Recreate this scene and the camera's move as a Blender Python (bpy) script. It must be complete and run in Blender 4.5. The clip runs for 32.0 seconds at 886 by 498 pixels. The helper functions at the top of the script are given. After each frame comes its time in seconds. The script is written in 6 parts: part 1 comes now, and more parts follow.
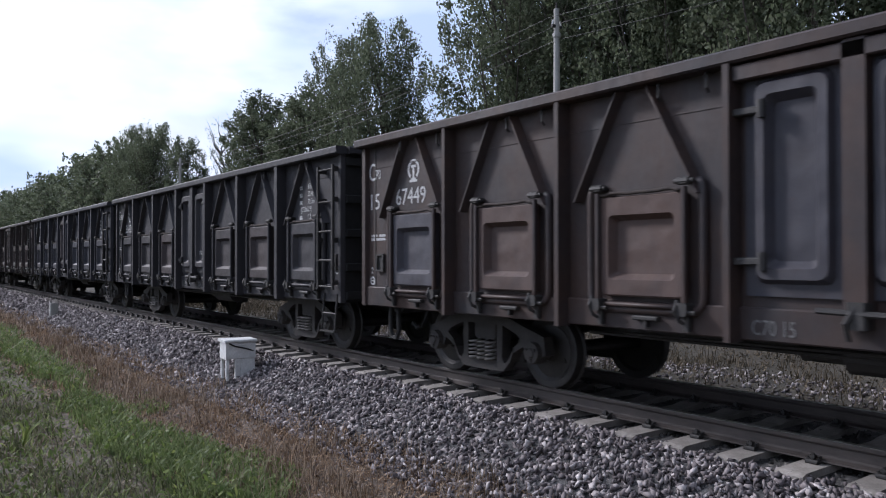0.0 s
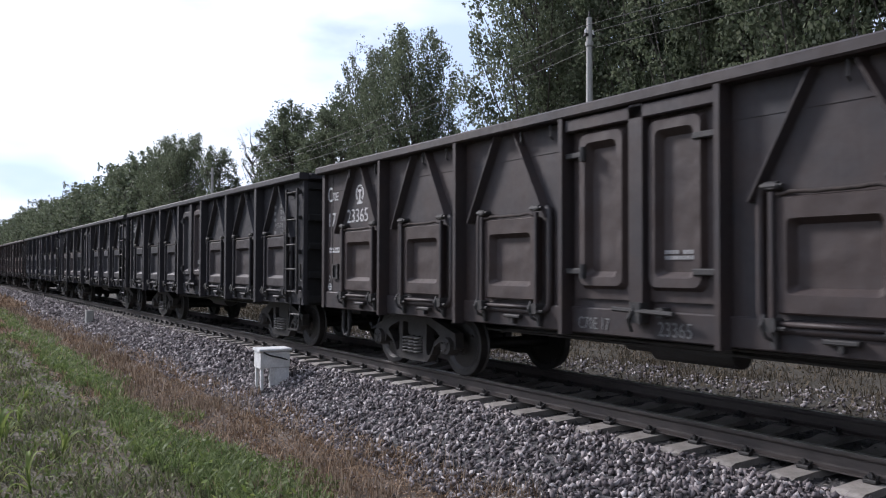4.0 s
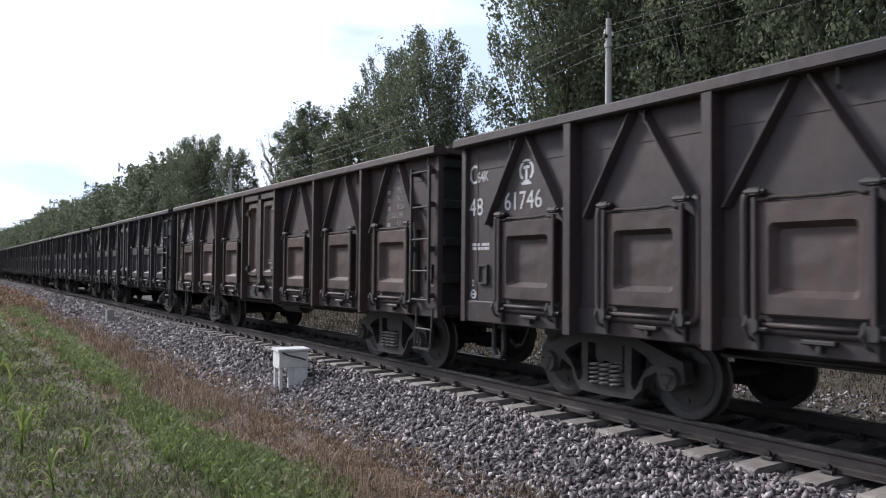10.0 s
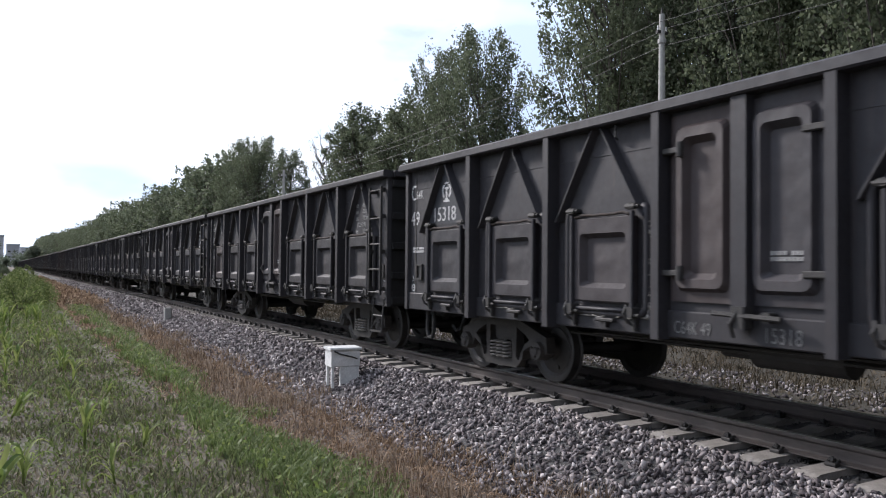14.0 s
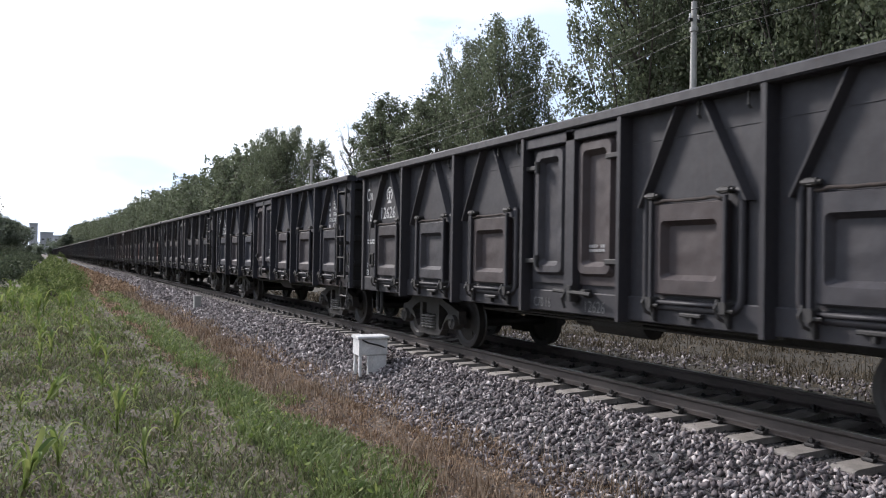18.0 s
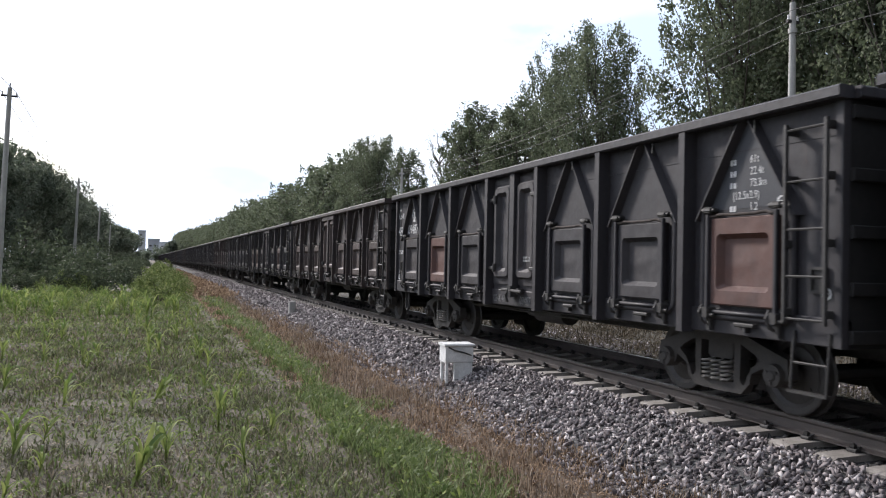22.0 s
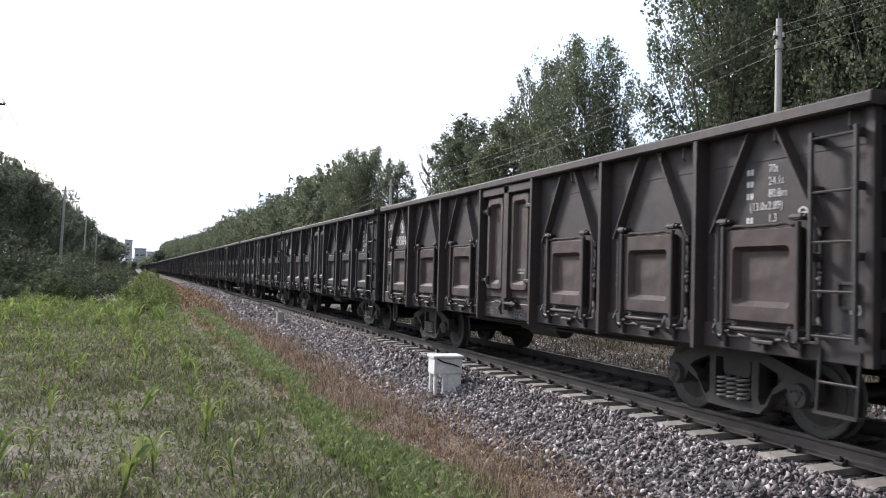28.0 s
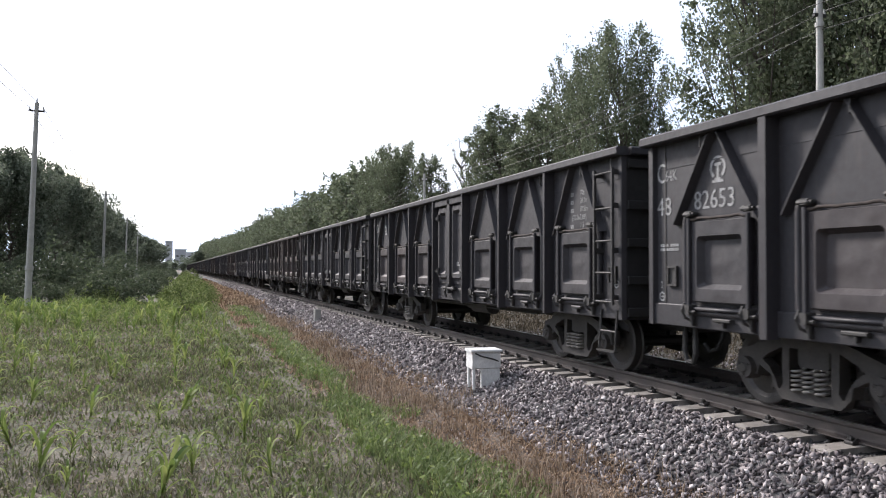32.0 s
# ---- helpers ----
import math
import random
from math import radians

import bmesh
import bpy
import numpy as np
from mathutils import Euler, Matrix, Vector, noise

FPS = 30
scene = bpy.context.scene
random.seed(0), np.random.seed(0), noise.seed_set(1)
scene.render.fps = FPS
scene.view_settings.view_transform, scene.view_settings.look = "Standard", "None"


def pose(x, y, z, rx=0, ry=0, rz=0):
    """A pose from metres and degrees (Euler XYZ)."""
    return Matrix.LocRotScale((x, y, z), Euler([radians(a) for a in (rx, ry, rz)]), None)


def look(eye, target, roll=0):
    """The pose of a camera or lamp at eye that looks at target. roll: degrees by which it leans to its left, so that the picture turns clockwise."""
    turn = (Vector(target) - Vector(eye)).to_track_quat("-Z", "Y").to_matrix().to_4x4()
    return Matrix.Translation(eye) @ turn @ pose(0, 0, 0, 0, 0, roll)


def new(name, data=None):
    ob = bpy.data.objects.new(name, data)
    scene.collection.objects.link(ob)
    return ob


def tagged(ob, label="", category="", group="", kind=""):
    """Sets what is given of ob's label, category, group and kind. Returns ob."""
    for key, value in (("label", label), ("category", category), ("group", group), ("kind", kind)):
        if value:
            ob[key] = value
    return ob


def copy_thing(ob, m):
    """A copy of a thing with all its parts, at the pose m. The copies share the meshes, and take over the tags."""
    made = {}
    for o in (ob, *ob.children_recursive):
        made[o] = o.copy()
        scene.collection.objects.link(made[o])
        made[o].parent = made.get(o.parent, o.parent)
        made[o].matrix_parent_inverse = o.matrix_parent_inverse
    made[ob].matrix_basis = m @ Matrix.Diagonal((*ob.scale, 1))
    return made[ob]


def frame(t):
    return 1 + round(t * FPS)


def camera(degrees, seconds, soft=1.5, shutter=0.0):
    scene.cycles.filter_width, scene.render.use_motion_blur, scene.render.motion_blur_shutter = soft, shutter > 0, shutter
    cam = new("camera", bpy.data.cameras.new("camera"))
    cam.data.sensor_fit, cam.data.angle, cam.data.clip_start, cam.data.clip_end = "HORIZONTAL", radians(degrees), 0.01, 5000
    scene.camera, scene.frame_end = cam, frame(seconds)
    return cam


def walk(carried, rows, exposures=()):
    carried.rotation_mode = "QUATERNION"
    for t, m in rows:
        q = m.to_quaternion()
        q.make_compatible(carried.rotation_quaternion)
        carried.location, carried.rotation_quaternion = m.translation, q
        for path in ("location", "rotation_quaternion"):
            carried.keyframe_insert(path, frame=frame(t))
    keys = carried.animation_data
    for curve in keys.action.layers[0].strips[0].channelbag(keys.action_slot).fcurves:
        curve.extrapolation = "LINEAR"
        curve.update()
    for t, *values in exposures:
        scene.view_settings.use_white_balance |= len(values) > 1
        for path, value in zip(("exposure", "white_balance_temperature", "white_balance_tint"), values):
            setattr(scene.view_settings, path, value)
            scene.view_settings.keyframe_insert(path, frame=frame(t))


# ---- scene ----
# ---- camera ----
cam = camera(60.02, 32.0, soft=1.1, shutter=0.1)
PATH = [
    (0, pose(0.076, -0.121, 1.472, 90.73, 0.04, -36.68)),
    (0.5, pose(0.066, -0.078, 1.495, 91.62, 0.89, -35.78)),
    (1, pose(0.066, -0.047, 1.483, 91.43, 1.02, -36.35)),
    (1.5, pose(0.053, -0.018, 1.480, 91.27, 0.60, -37.12)),
    (2, pose(0.051, -0.011, 1.484, 91.37, 0.61, -38.79)),
    (2.5, pose(0.048, -0.016, 1.477, 91.38, 0.41, -40.03)),
    (3, pose(0.053, -0.005, 1.479, 91.54, 0.15, -39.34)),
    (3.5, pose(0.052, 0.009, 1.476, 91.54, 0.08, -36.79)),
    (4, pose(0.038, 0.036, 1.474, 91.45, -0.22, -34.61)),
    (4.5, pose(0.023, 0.051, 1.470, 91.10, -0.07, -32.76)),
    (6.5, pose(0.016, 0.061, 1.470, 90.97, -0.38, -33.14)),
    (7, pose(0.014, 0.061, 1.462, 91.17, -0.25, -33.15)),
    (7.5, pose(0.008, 0.058, 1.468, 91.31, -0.33, -33.35)),
    (8, pose(0.016, 0.064, 1.471, 91.45, -0.39, -33.53)),
    (8.5, pose(0.017, 0.068, 1.465, 91.51, -0.48, -33.49)),
    (9, pose(0.019, 0.055, 1.460, 91.51, -0.28, -33.80)),
    (9.5, pose(0.013, 0.066, 1.459, 91.50, -0.31, -33.52)),
    (10, pose(0.015, 0.065, 1.470, 91.55, -0.54, -33.38)),
    (10.5, pose(0.020, 0.068, 1.467, 91.32, -0.78, -34.30)),
    (11, pose(-0.001, 0.061, 1.469, 90.98, -0.85, -34.39)),
    (11.5, pose(0.012, 0.064, 1.462, 90.58, -0.81, -34.28)),
    (12, pose(0.012, 0.057, 1.468, 90.79, -0.99, -34.68)),
    (12.5, pose(0.017, 0.072, 1.463, 90.77, -1.14, -34.85)),
    (13, pose(0.018, 0.073, 1.464, 91.06, -0.79, -33.95)),
    (13.5, pose(0.031, 0.077, 1.465, 91.39, -0.47, -31.80)),
    (14, pose(0.019, 0.092, 1.466, 91.50, -0.58, -29.65)),
    (14.5, pose(0.015, 0.085, 1.469, 91.66, -0.51, -29.11)),
    (16.5, pose(-0.004, 0.091, 1.463, 91.41, -0.44, -29.60)),
    (17, pose(-0.009, 0.104, 1.467, 91.51, -0.67, -29.64)),
    (17.5, pose(-0.003, 0.112, 1.462, 91.31, -0.90, -28.86)),
    (18, pose(0.009, 0.146, 1.449, 90.76, -0.98, -27.71)),
    (18.5, pose(-0.001, 0.158, 1.455, 90.95, -0.88, -27.62)),
    (19, pose(0.016, 0.179, 1.459, 91.73, -1.69, -25.66)),
    (19.5, pose(0.013, 0.040, 1.472, 91.33, -1.25, -25.12)),
    (20, pose(0.000, -0.038, 1.482, 91.72, 0.14, -23.55)),
    (20.5, pose(0.002, -0.019, 1.476, 90.84, 0.07, -23.41)),
    (21, pose(-0.012, -0.059, 1.477, 90.83, -0.59, -21.71)),
    (21.5, pose(-0.042, -0.057, 1.481, 90.79, -1.12, -20.63)),
    (22, pose(-0.031, -0.080, 1.488, 91.16, -1.27, -21.05)),
    (22.5, pose(-0.043, -0.101, 1.491, 91.08, -0.58, -20.72)),
    (23, pose(-0.048, -0.128, 1.521, 91.13, -0.73, -20.36)),
    (23.5, pose(-0.040, -0.123, 1.498, 91.40, -0.46, -20.43)),
    (24, pose(-0.043, -0.122, 1.494, 91.56, -0.64, -20.30)),
    (24.5, pose(-0.057, -0.129, 1.501, 92.06, -0.68, -20.34)),
    (25, pose(-0.064, -0.127, 1.508, 92.33, -0.42, -20.43)),
    (25.5, pose(-0.056, -0.121, 1.496, 92.51, -0.32, -20.93)),
    (26, pose(-0.038, -0.114, 1.494, 92.20, -0.38, -21.49)),
    (26.5, pose(-0.038, -0.100, 1.490, 92.47, -0.74, -22.22)),
    (28.5, pose(-0.058, -0.088, 1.498, 91.94, -1.78, -21.78)),
    (29, pose(-0.048, -0.095, 1.505, 92.02, -1.19, -21.12)),
    (29.5, pose(-0.043, -0.076, 1.506, 92.03, -0.65, -21.07)),
    (30, pose(-0.036, -0.060, 1.499, 92.01, -0.63, -20.35)),
    (30.5, pose(-0.050, -0.081, 1.517, 92.12, -0.61, -20.01)),
    (31, pose(-0.043, -0.077, 1.512, 91.96, -0.52, -20.16)),
    (31.5, pose(-0.033, -0.034, 1.501, 91.89, -0.55, -19.62)),
    (32, pose(0.016, 0.085, 1.490, 91.51, -0.21, -19.25)),
]
walk(cam, PATH, exposures=[(0, -0.31, 5800, 17), (2, -0.18, 5850, 17), (4, -0.11, 6000, 17), (9, 0.03, 6100, 16), (13, 0.04, 6150, 15), (19, 0.13, 6250, 15), (23, 0.2, 6300, 14), (26, 0.33, 6300, 15), (32, 0.45, 6350, 15)])

# ---- light ----
SUN_TO = Vector((-0.38, 0.80, 0.56)).normalized()
world = bpy.data.worlds.new("world")
scene.world = world
world.use_nodes = True
wn, wl = world.node_tree.nodes, world.node_tree.links
wn.clear()
w_out = wn.new("ShaderNodeOutputWorld")
w_bg = wn.new("ShaderNodeBackground")
w_sky = wn.new("ShaderNodeTexSky")
w_sky.sky_type = "NISHITA"
w_sky.sun_disc = False
w_sky.sun_elevation = math.asin(SUN_TO.z)
w_sky.sun_rotation = math.atan2(SUN_TO.x, SUN_TO.y)
w_sky.air_density, w_sky.dust_density, w_sky.altitude = 1.2, 3.0, 30
w_tc = wn.new("ShaderNodeTexCoord")
w_map = wn.new("ShaderNodeMapping")
w_map.inputs["Scale"].default_value = (1.0, 1.0, 2.6)
w_noise = wn.new("ShaderNodeTexNoise")
w_noise.inputs["Scale"].default_value = 3.2
w_noise.inputs["Detail"].default_value = 6
w_noise.inputs["Roughness"].default_value = 0.55
w_ramp = wn.new("ShaderNodeValToRGB")
w_ramp.color_ramp.elements[0].position, w_ramp.color_ramp.elements[1].position = 0.33, 0.52
w_ramp.color_ramp.elements[0].color = (0.25, 0.25, 0.25, 1)
w_cloud = wn.new("ShaderNodeMix")
w_cloud.data_type = "RGBA"
w_cloud.inputs[7].default_value = (8.6, 9.2, 10.2, 1)
wl.new(w_tc.outputs["Generated"], w_map.inputs["Vector"])
wl.new(w_map.outputs["Vector"], w_noise.inputs["Vector"])
wl.new(w_noise.outputs["Fac"], w_ramp.inputs["Fac"])
wl.new(w_ramp.outputs["Color"], w_cloud.inputs[0])
wl.new(w_sky.outputs["Color"], w_cloud.inputs[6])
# a veiled sky is brightest round the sun and dim away from it
w_dir = wn.new("ShaderNodeVectorMath")
w_dir.operation = "DOT_PRODUCT"
w_dir.inputs[1].default_value = SUN_TO
wl.new(w_tc.outputs["Generated"], w_dir.inputs[0])
w_glow = wn.new("ShaderNodeMapRange")
w_glow.inputs["From Min"].default_value, w_glow.inputs["From Max"].default_value = -1.0, 1.0
w_glow.inputs["To Min"].default_value, w_glow.inputs["To Max"].default_value = 0.15, 1.9
w_glow.interpolation_type = "SMOOTHSTEP"
wl.new(w_dir.outputs["Value"], w_glow.inputs["Value"])
w_mul = wn.new("ShaderNodeMix")
w_mul.data_type = "RGBA"
w_mul.blend_type = "MULTIPLY"
w_mul.inputs[0].default_value = 1.0
wl.new(w_cloud.outputs[2], w_mul.inputs[6])
wl.new(w_glow.outputs[0], w_mul.inputs[7])
# thin places in the cloud let a paler blue through
w_noise_b = wn.new("ShaderNodeTexNoise")
w_noise_b.inputs["Scale"].default_value = 2.3
w_noise_b.inputs["Detail"].default_value = 4
w_gap = wn.new("ShaderNodeValToRGB")
w_gap.color_ramp.elements[0].position, w_gap.color_ramp.elements[1].position = 0.38, 0.52
w_gap.color_ramp.elements[0].color = (0.60, 0.68, 0.76, 1)
w_thin = wn.new("ShaderNodeMix")
w_thin.data_type = "RGBA"
w_thin.blend_type = "MULTIPLY"
w_thin.inputs[0].default_value = 1.0
wl.new(w_map.outputs["Vector"], w_noise_b.inputs["Vector"])
wl.new(w_noise_b.outputs["Fac"], w_gap.inputs["Fac"])
wl.new(w_mul.outputs[2], w_thin.inputs[6])
wl.new(w_gap.outputs["Color"], w_thin.inputs[7])
wl.new(w_thin.outputs[2], w_bg.inputs["Color"])
w_bg.inputs["Strength"].default_value = 0.088
wl.new(w_bg.outputs["Background"], w_out.inputs["Surface"])
sun_data = bpy.data.lights.new("sun", "SUN")
sun_data.energy, sun_data.angle, sun_data.color = 4.2, radians(9), (1.0, 0.95, 0.88)
sun = new("sun", sun_data)
sun.matrix_world = look(SUN_TO * 60, (0, 0, 0))

# ---- layout ----
XC = 7.08            # track centre; rail top is z = 0, the track runs along y
PITCH = 0.548        # sleeper spacing
BALLAST_Z = -0.23
TOE_X, TOE_Z = 4.55, -0.74
RNG = np.random.default_rng(7)


# ---- materials ----
def material(name, rough=0.8, metal=0.0):
    m = bpy.data.materials.new(name)
    m.use_nodes = True
    nt = m.node_tree
    b = nt.nodes["Principled BSDF"]
    b.inputs["Roughness"].default_value = rough
    b.inputs["Metallic"].default_value = metal
    return m, nt.nodes, nt.links, b


def noise_node(n, l, scale, detail=4, rough=0.6, stretch=None, coord="Object"):
    tc = n.new("ShaderNodeTexCoord")
    t = n.new("ShaderNodeTexNoise")
    t.inputs["Scale"].default_value = scale
    t.inputs["Detail"].default_value = detail
    t.inputs["Roughness"].default_value = rough
    if stretch:
        mp = n.new("ShaderNodeMapping")
        mp.inputs["Scale"].default_value = stretch
        l.new(tc.outputs[coord], mp.inputs["Vector"])
        l.new(mp.outputs["Vector"], t.inputs["Vector"])
    else:
        l.new(tc.outputs[coord], t.inputs["Vector"])
    return t.outputs["Fac"]


def ramp(n, l, fac, stops):
    r = n.new("ShaderNodeValToRGB")
    e = r.color_ramp.elements
    while len(e) < len(stops):
        e.new(0.5)
    for k, (p, c) in enumerate(stops):
        e[k].position = p
        e[k].color = (*c, 1) if len(c) == 3 else c
    l.new(fac, r.inputs["Fac"])
    return r.outputs["Color"]


def mix(n, l, fac, a, b, mode="MIX"):
    m = n.new("ShaderNodeMix")
    m.data_type = "RGBA"
    m.blend_type = mode
    for k, v in ((0, fac), (6, a), (7, b)):
        if isinstance(v, (int, float)):
            m.inputs[k].default_value = v
        elif isinstance(v, tuple):
            m.inputs[k].default_value = (*v, 1)
        else:
            l.new(v, m.inputs[k])
    return m.outputs[2]


def bump(n, l, b, height, strength, dist=0.02):
    k = n.new("ShaderNodeBump")
    k.inputs["Strength"].default_value = strength
    k.inputs["Distance"].default_value = dist
    l.new(height, k.inputs["Height"])
    l.new(k.outputs["Normal"], b.inputs["Normal"])


def gray(v, t=(1, 1, 1)):
    return tuple(v * q for q in t)


def make_wagon_paint():
    """Weathered paint: the wagon's tint from the object colour, rust and coal dust over it."""
    m, n, l, b = material("wagon_paint", 0.62)
    info = n.new("ShaderNodeObjectInfo")
    big = noise_node(n, l, 1.3, 5, 0.6)
    fine = noise_node(n, l, 14, 6, 0.7)
    runs = noise_node(n, l, 5, 4, 0.6, (3.0, 3.0, 0.35))
    base = mix(n, l, ramp(n, l, big, [(0.35, gray(0.0)), (0.7, gray(1.0))]), info.outputs["Color"], (0.024, 0.024, 0.026))
    base = mix(n, l, ramp(n, l, runs, [(0.55, gray(0.0)), (0.75, gray(0.55))]), base, (0.052, 0.044, 0.040))
    base = mix(n, l, ramp(n, l, fine, [(0.60, gray(0.0)), (0.78, gray(0.7))]), base, (0.05, 0.036, 0.029))
    base = mix(n, l, 1.0, base, (0.94, 0.875, 0.93), "MULTIPLY")
    l.new(base, b.inputs["Base Color"])
    b.inputs["Specular IOR Level"].default_value = 0.42
    l.new(ramp(n, l, fine, [(0.3, gray(0.46)), (0.7, gray(0.72))]), b.inputs["Roughness"])
    dents = noise_node(n, l, 1.7, 2, 0.4)
    k = n.new("ShaderNodeBump")
    k.inputs["Strength"].default_value, k.inputs["Distance"].default_value = 0.35, 0.05
    l.new(dents, k.inputs["Height"])
    bump(n, l, b, mix(n, l, 0.5, fine, big), 0.35, 0.01)
    l.new(k.outputs["Normal"], b.inputs["Normal"].links[0].from_node.inputs["Normal"])
    return m


def make_door_paint():
    """Door panels: same tint, but each panel rusts or fades on its own."""
    m, n, l, b = material("door_paint", 0.6)
    info = n.new("ShaderNodeObjectInfo")
    big = noise_node(n, l, 2.2, 5, 0.6)
    fine = noise_node(n, l, 16, 6, 0.7)
    rust = mix(n, l, ramp(n, l, info.outputs["Random"], [(0.55, gray(0.0)), (0.95, gray(0.5))]), info.outputs["Color"], (0.072, 0.052, 0.043))
    base = mix(n, l, ramp(n, l, big, [(0.45, gray(0.0)), (0.75, gray(0.6))]), rust, (0.050, 0.046, 0.045))
    base = mix(n, l, ramp(n, l, fine, [(0.62, gray(0.0)), (0.8, gray(0.6))]), base, (0.07, 0.042, 0.03))
    base = mix(n, l, 1.0, base, (1.0, 0.925, 0.975), "MULTIPLY")
    l.new(base, b.inputs["Base Color"])
    b.inputs["Specular IOR Level"].default_value = 0.42
    l.new(ramp(n, l, fine, [(0.3, gray(0.46)), (0.7, gray(0.72))]), b.inputs["Roughness"])
    dents = noise_node(n, l, 3.0, 1.5, 0.4)
    k = n.new("ShaderNodeBump")
    k.inputs["Strength"].default_value, k.inputs["Distance"].default_value = 0.6, 0.055
    l.new(dents, k.inputs["Height"])
    bump(n, l, b, mix(n, l, 0.5, fine, big), 0.4, 0.012)
    l.new(k.outputs["Normal"], b.inputs["Normal"].links[0].from_node.inputs["Normal"])
    return m


def make_simple(name, lo, hi, scale, rough, metal=0.0, bump_s=0.3, stretch=None, random_mix=0.0):
    m, n, l, b = material(name, rough, metal)
    f = noise_node(n, l, scale, 5, 0.65, stretch)
    g = noise_node(n, l, scale * 7, 4, 0.6, stretch)
    col = ramp(n, l, mix(n, l, 0.4, f, g), [(0.32, lo), (0.68, hi)])
    if random_mix:
        info = n.new("ShaderNodeObjectInfo")
        col = mix(n, l, random_mix, col, ramp(n, l, info.outputs["Random"], [(0.0, gray(0.55)), (1.0, gray(1.35))]), "MULTIPLY")
    l.new(col, b.inputs["Base Color"])
    if bump_s:
        bump(n, l, b, g, bump_s, 0.01)
    return m


def make_island(name, stops, rough, translucent=0.0, obj=False):
    """Colour varied piece by piece within one mesh, or object by object."""
    m, n, l, b = material(name, rough)
    if obj:
        src = n.new("ShaderNodeObjectInfo").outputs["Random"]
    else:
        src = n.new("ShaderNodeNewGeometry").outputs["Random Per Island"]
    b.inputs["Specular IOR Level"].default_value = 0.5 if not translucent else 0.15
    c = ramp(n, l, src, stops)
    fine = noise_node(n, l, 30 if not translucent else 4, 3)
    c = mix(n, l, 0.5, c, ramp(n, l, fine, [(0.3, gray(0.6)), (0.7, gray(1.3))]), "MULTIPLY")
    l.new(c, b.inputs["Base Color"])
    if translucent:
        tr = n.new("ShaderNodeBsdfTranslucent")
        l.new(c, tr.inputs["Color"])
        mx = n.new("ShaderNodeMixShader")
        mx.inputs[0].default_value = translucent
        l.new(b.outputs[0], mx.inputs[1])
        l.new(tr.outputs[0], mx.inputs[2])
        l.new(mx.outputs[0], n["Material Output"].inputs["Surface"])
    return m


M_PAINT = make_wagon_paint()
M_DOOR = make_door_paint()
M_IRON = make_simple("dark_iron", (0.020, 0.020, 0.020), (0.05, 0.046, 0.043), 6, 0.6, 0.2)
M_CAST = make_simple("cast_steel", (0.022, 0.021, 0.020), (0.060, 0.053, 0.048), 5, 0.7, 0.1)
M_WHEEL = make_simple("wheel_steel", (0.020, 0.020, 0.020), (0.055, 0.049, 0.045), 4, 0.5, 0.3)
M_FRESH = make_simple("fresh_dark_paint", (0.014, 0.016, 0.021), (0.022, 0.025, 0.032), 5, 0.5)
M_WORN = make_simple("worn_stencil_paint", (0.06, 0.06, 0.06), (0.22, 0.22, 0.215), 14, 0.75, 0, 0.0)
M_WHITE = make_simple("stencil_paint", (0.30, 0.30, 0.30), (0.72, 0.72, 0.71), 12, 0.7, 0, 0.0)
M_FADED = make_simple("faded_stencil_paint", (0.13, 0.13, 0.13), (0.40, 0.40, 0.39), 14, 0.75, 0, 0.0)
M_FOAM = make_simple("sealing_foam", (0.10, 0.092, 0.082), (0.42, 0.40, 0.37), 9, 0.9)
# sooty steel set blacker still, standing in for shade between the wagons
M_SOOT_SHADE = make_simple("sooty_end_steel", (0.007, 0.007, 0.007), (0.018, 0.017, 0.017), 2, 0.9)
M_SPRING = make_simple("spring_steel", (0.10, 0.095, 0.09), (0.24, 0.23, 0.21), 8, 0.6, 0.2)
M_RUBBER = make_simple("black_rubber", (0.008, 0.008, 0.008), (0.02, 0.02, 0.02), 10, 0.8)
M_COAL = make_simple("coal", (0.01, 0.01, 0.01), (0.03, 0.03, 0.03), 8, 0.7)
M_RAIL = make_simple("rail_side_steel", (0.04, 0.033, 0.03), (0.10, 0.084, 0.074), 6, 0.7, 0.1, 0.25, (1, 0.2, 1))
M_RAILTOP = make_simple("rail_running_face", (0.30, 0.29, 0.28), (0.45, 0.44, 0.43), 8, 0.35, 0.9, 0.05, (1, 0.1, 1))
M_SLEEPER = make_simple("sleeper_concrete", (0.17, 0.152, 0.135), (0.33, 0.305, 0.275), 6, 0.9, 0, 0.4, None, 0.5)
M_CONCRETE = make_simple("pole_concrete", (0.30, 0.30, 0.28), (0.45, 0.44, 0.41), 3, 0.85)
# pale blue-grey puts the distance haze into the wall colour
M_HAZY_PALE = make_simple("pale_render", (0.42, 0.44, 0.47), (0.56, 0.58, 0.61), 0.1, 0.9)
M_BOX = make_simple("white_box_paint", (0.45, 0.45, 0.44), (0.78, 0.78, 0.76), 5, 0.7)
M_BARK = make_simple("bark", (0.04, 0.034, 0.028), (0.11, 0.095, 0.08), 3, 0.9, 0, 0.6, (1, 1, 0.3))
M_STONE = make_island("ballast_stone", [(0.0, (0.044, 0.037, 0.039)), (0.4, (0.135, 0.115, 0.116)), (0.8, (0.265, 0.235, 0.232)), (1.0, (0.50, 0.46, 0.445))], 0.9)
M_STONE_OB = make_island("ballast_stone_single", [(0.0, (0.044, 0.037, 0.039)), (0.4, (0.135, 0.115, 0.116)), (0.8, (0.265, 0.235, 0.232)), (1.0, (0.50, 0.46, 0.445))], 0.9, 0, True)
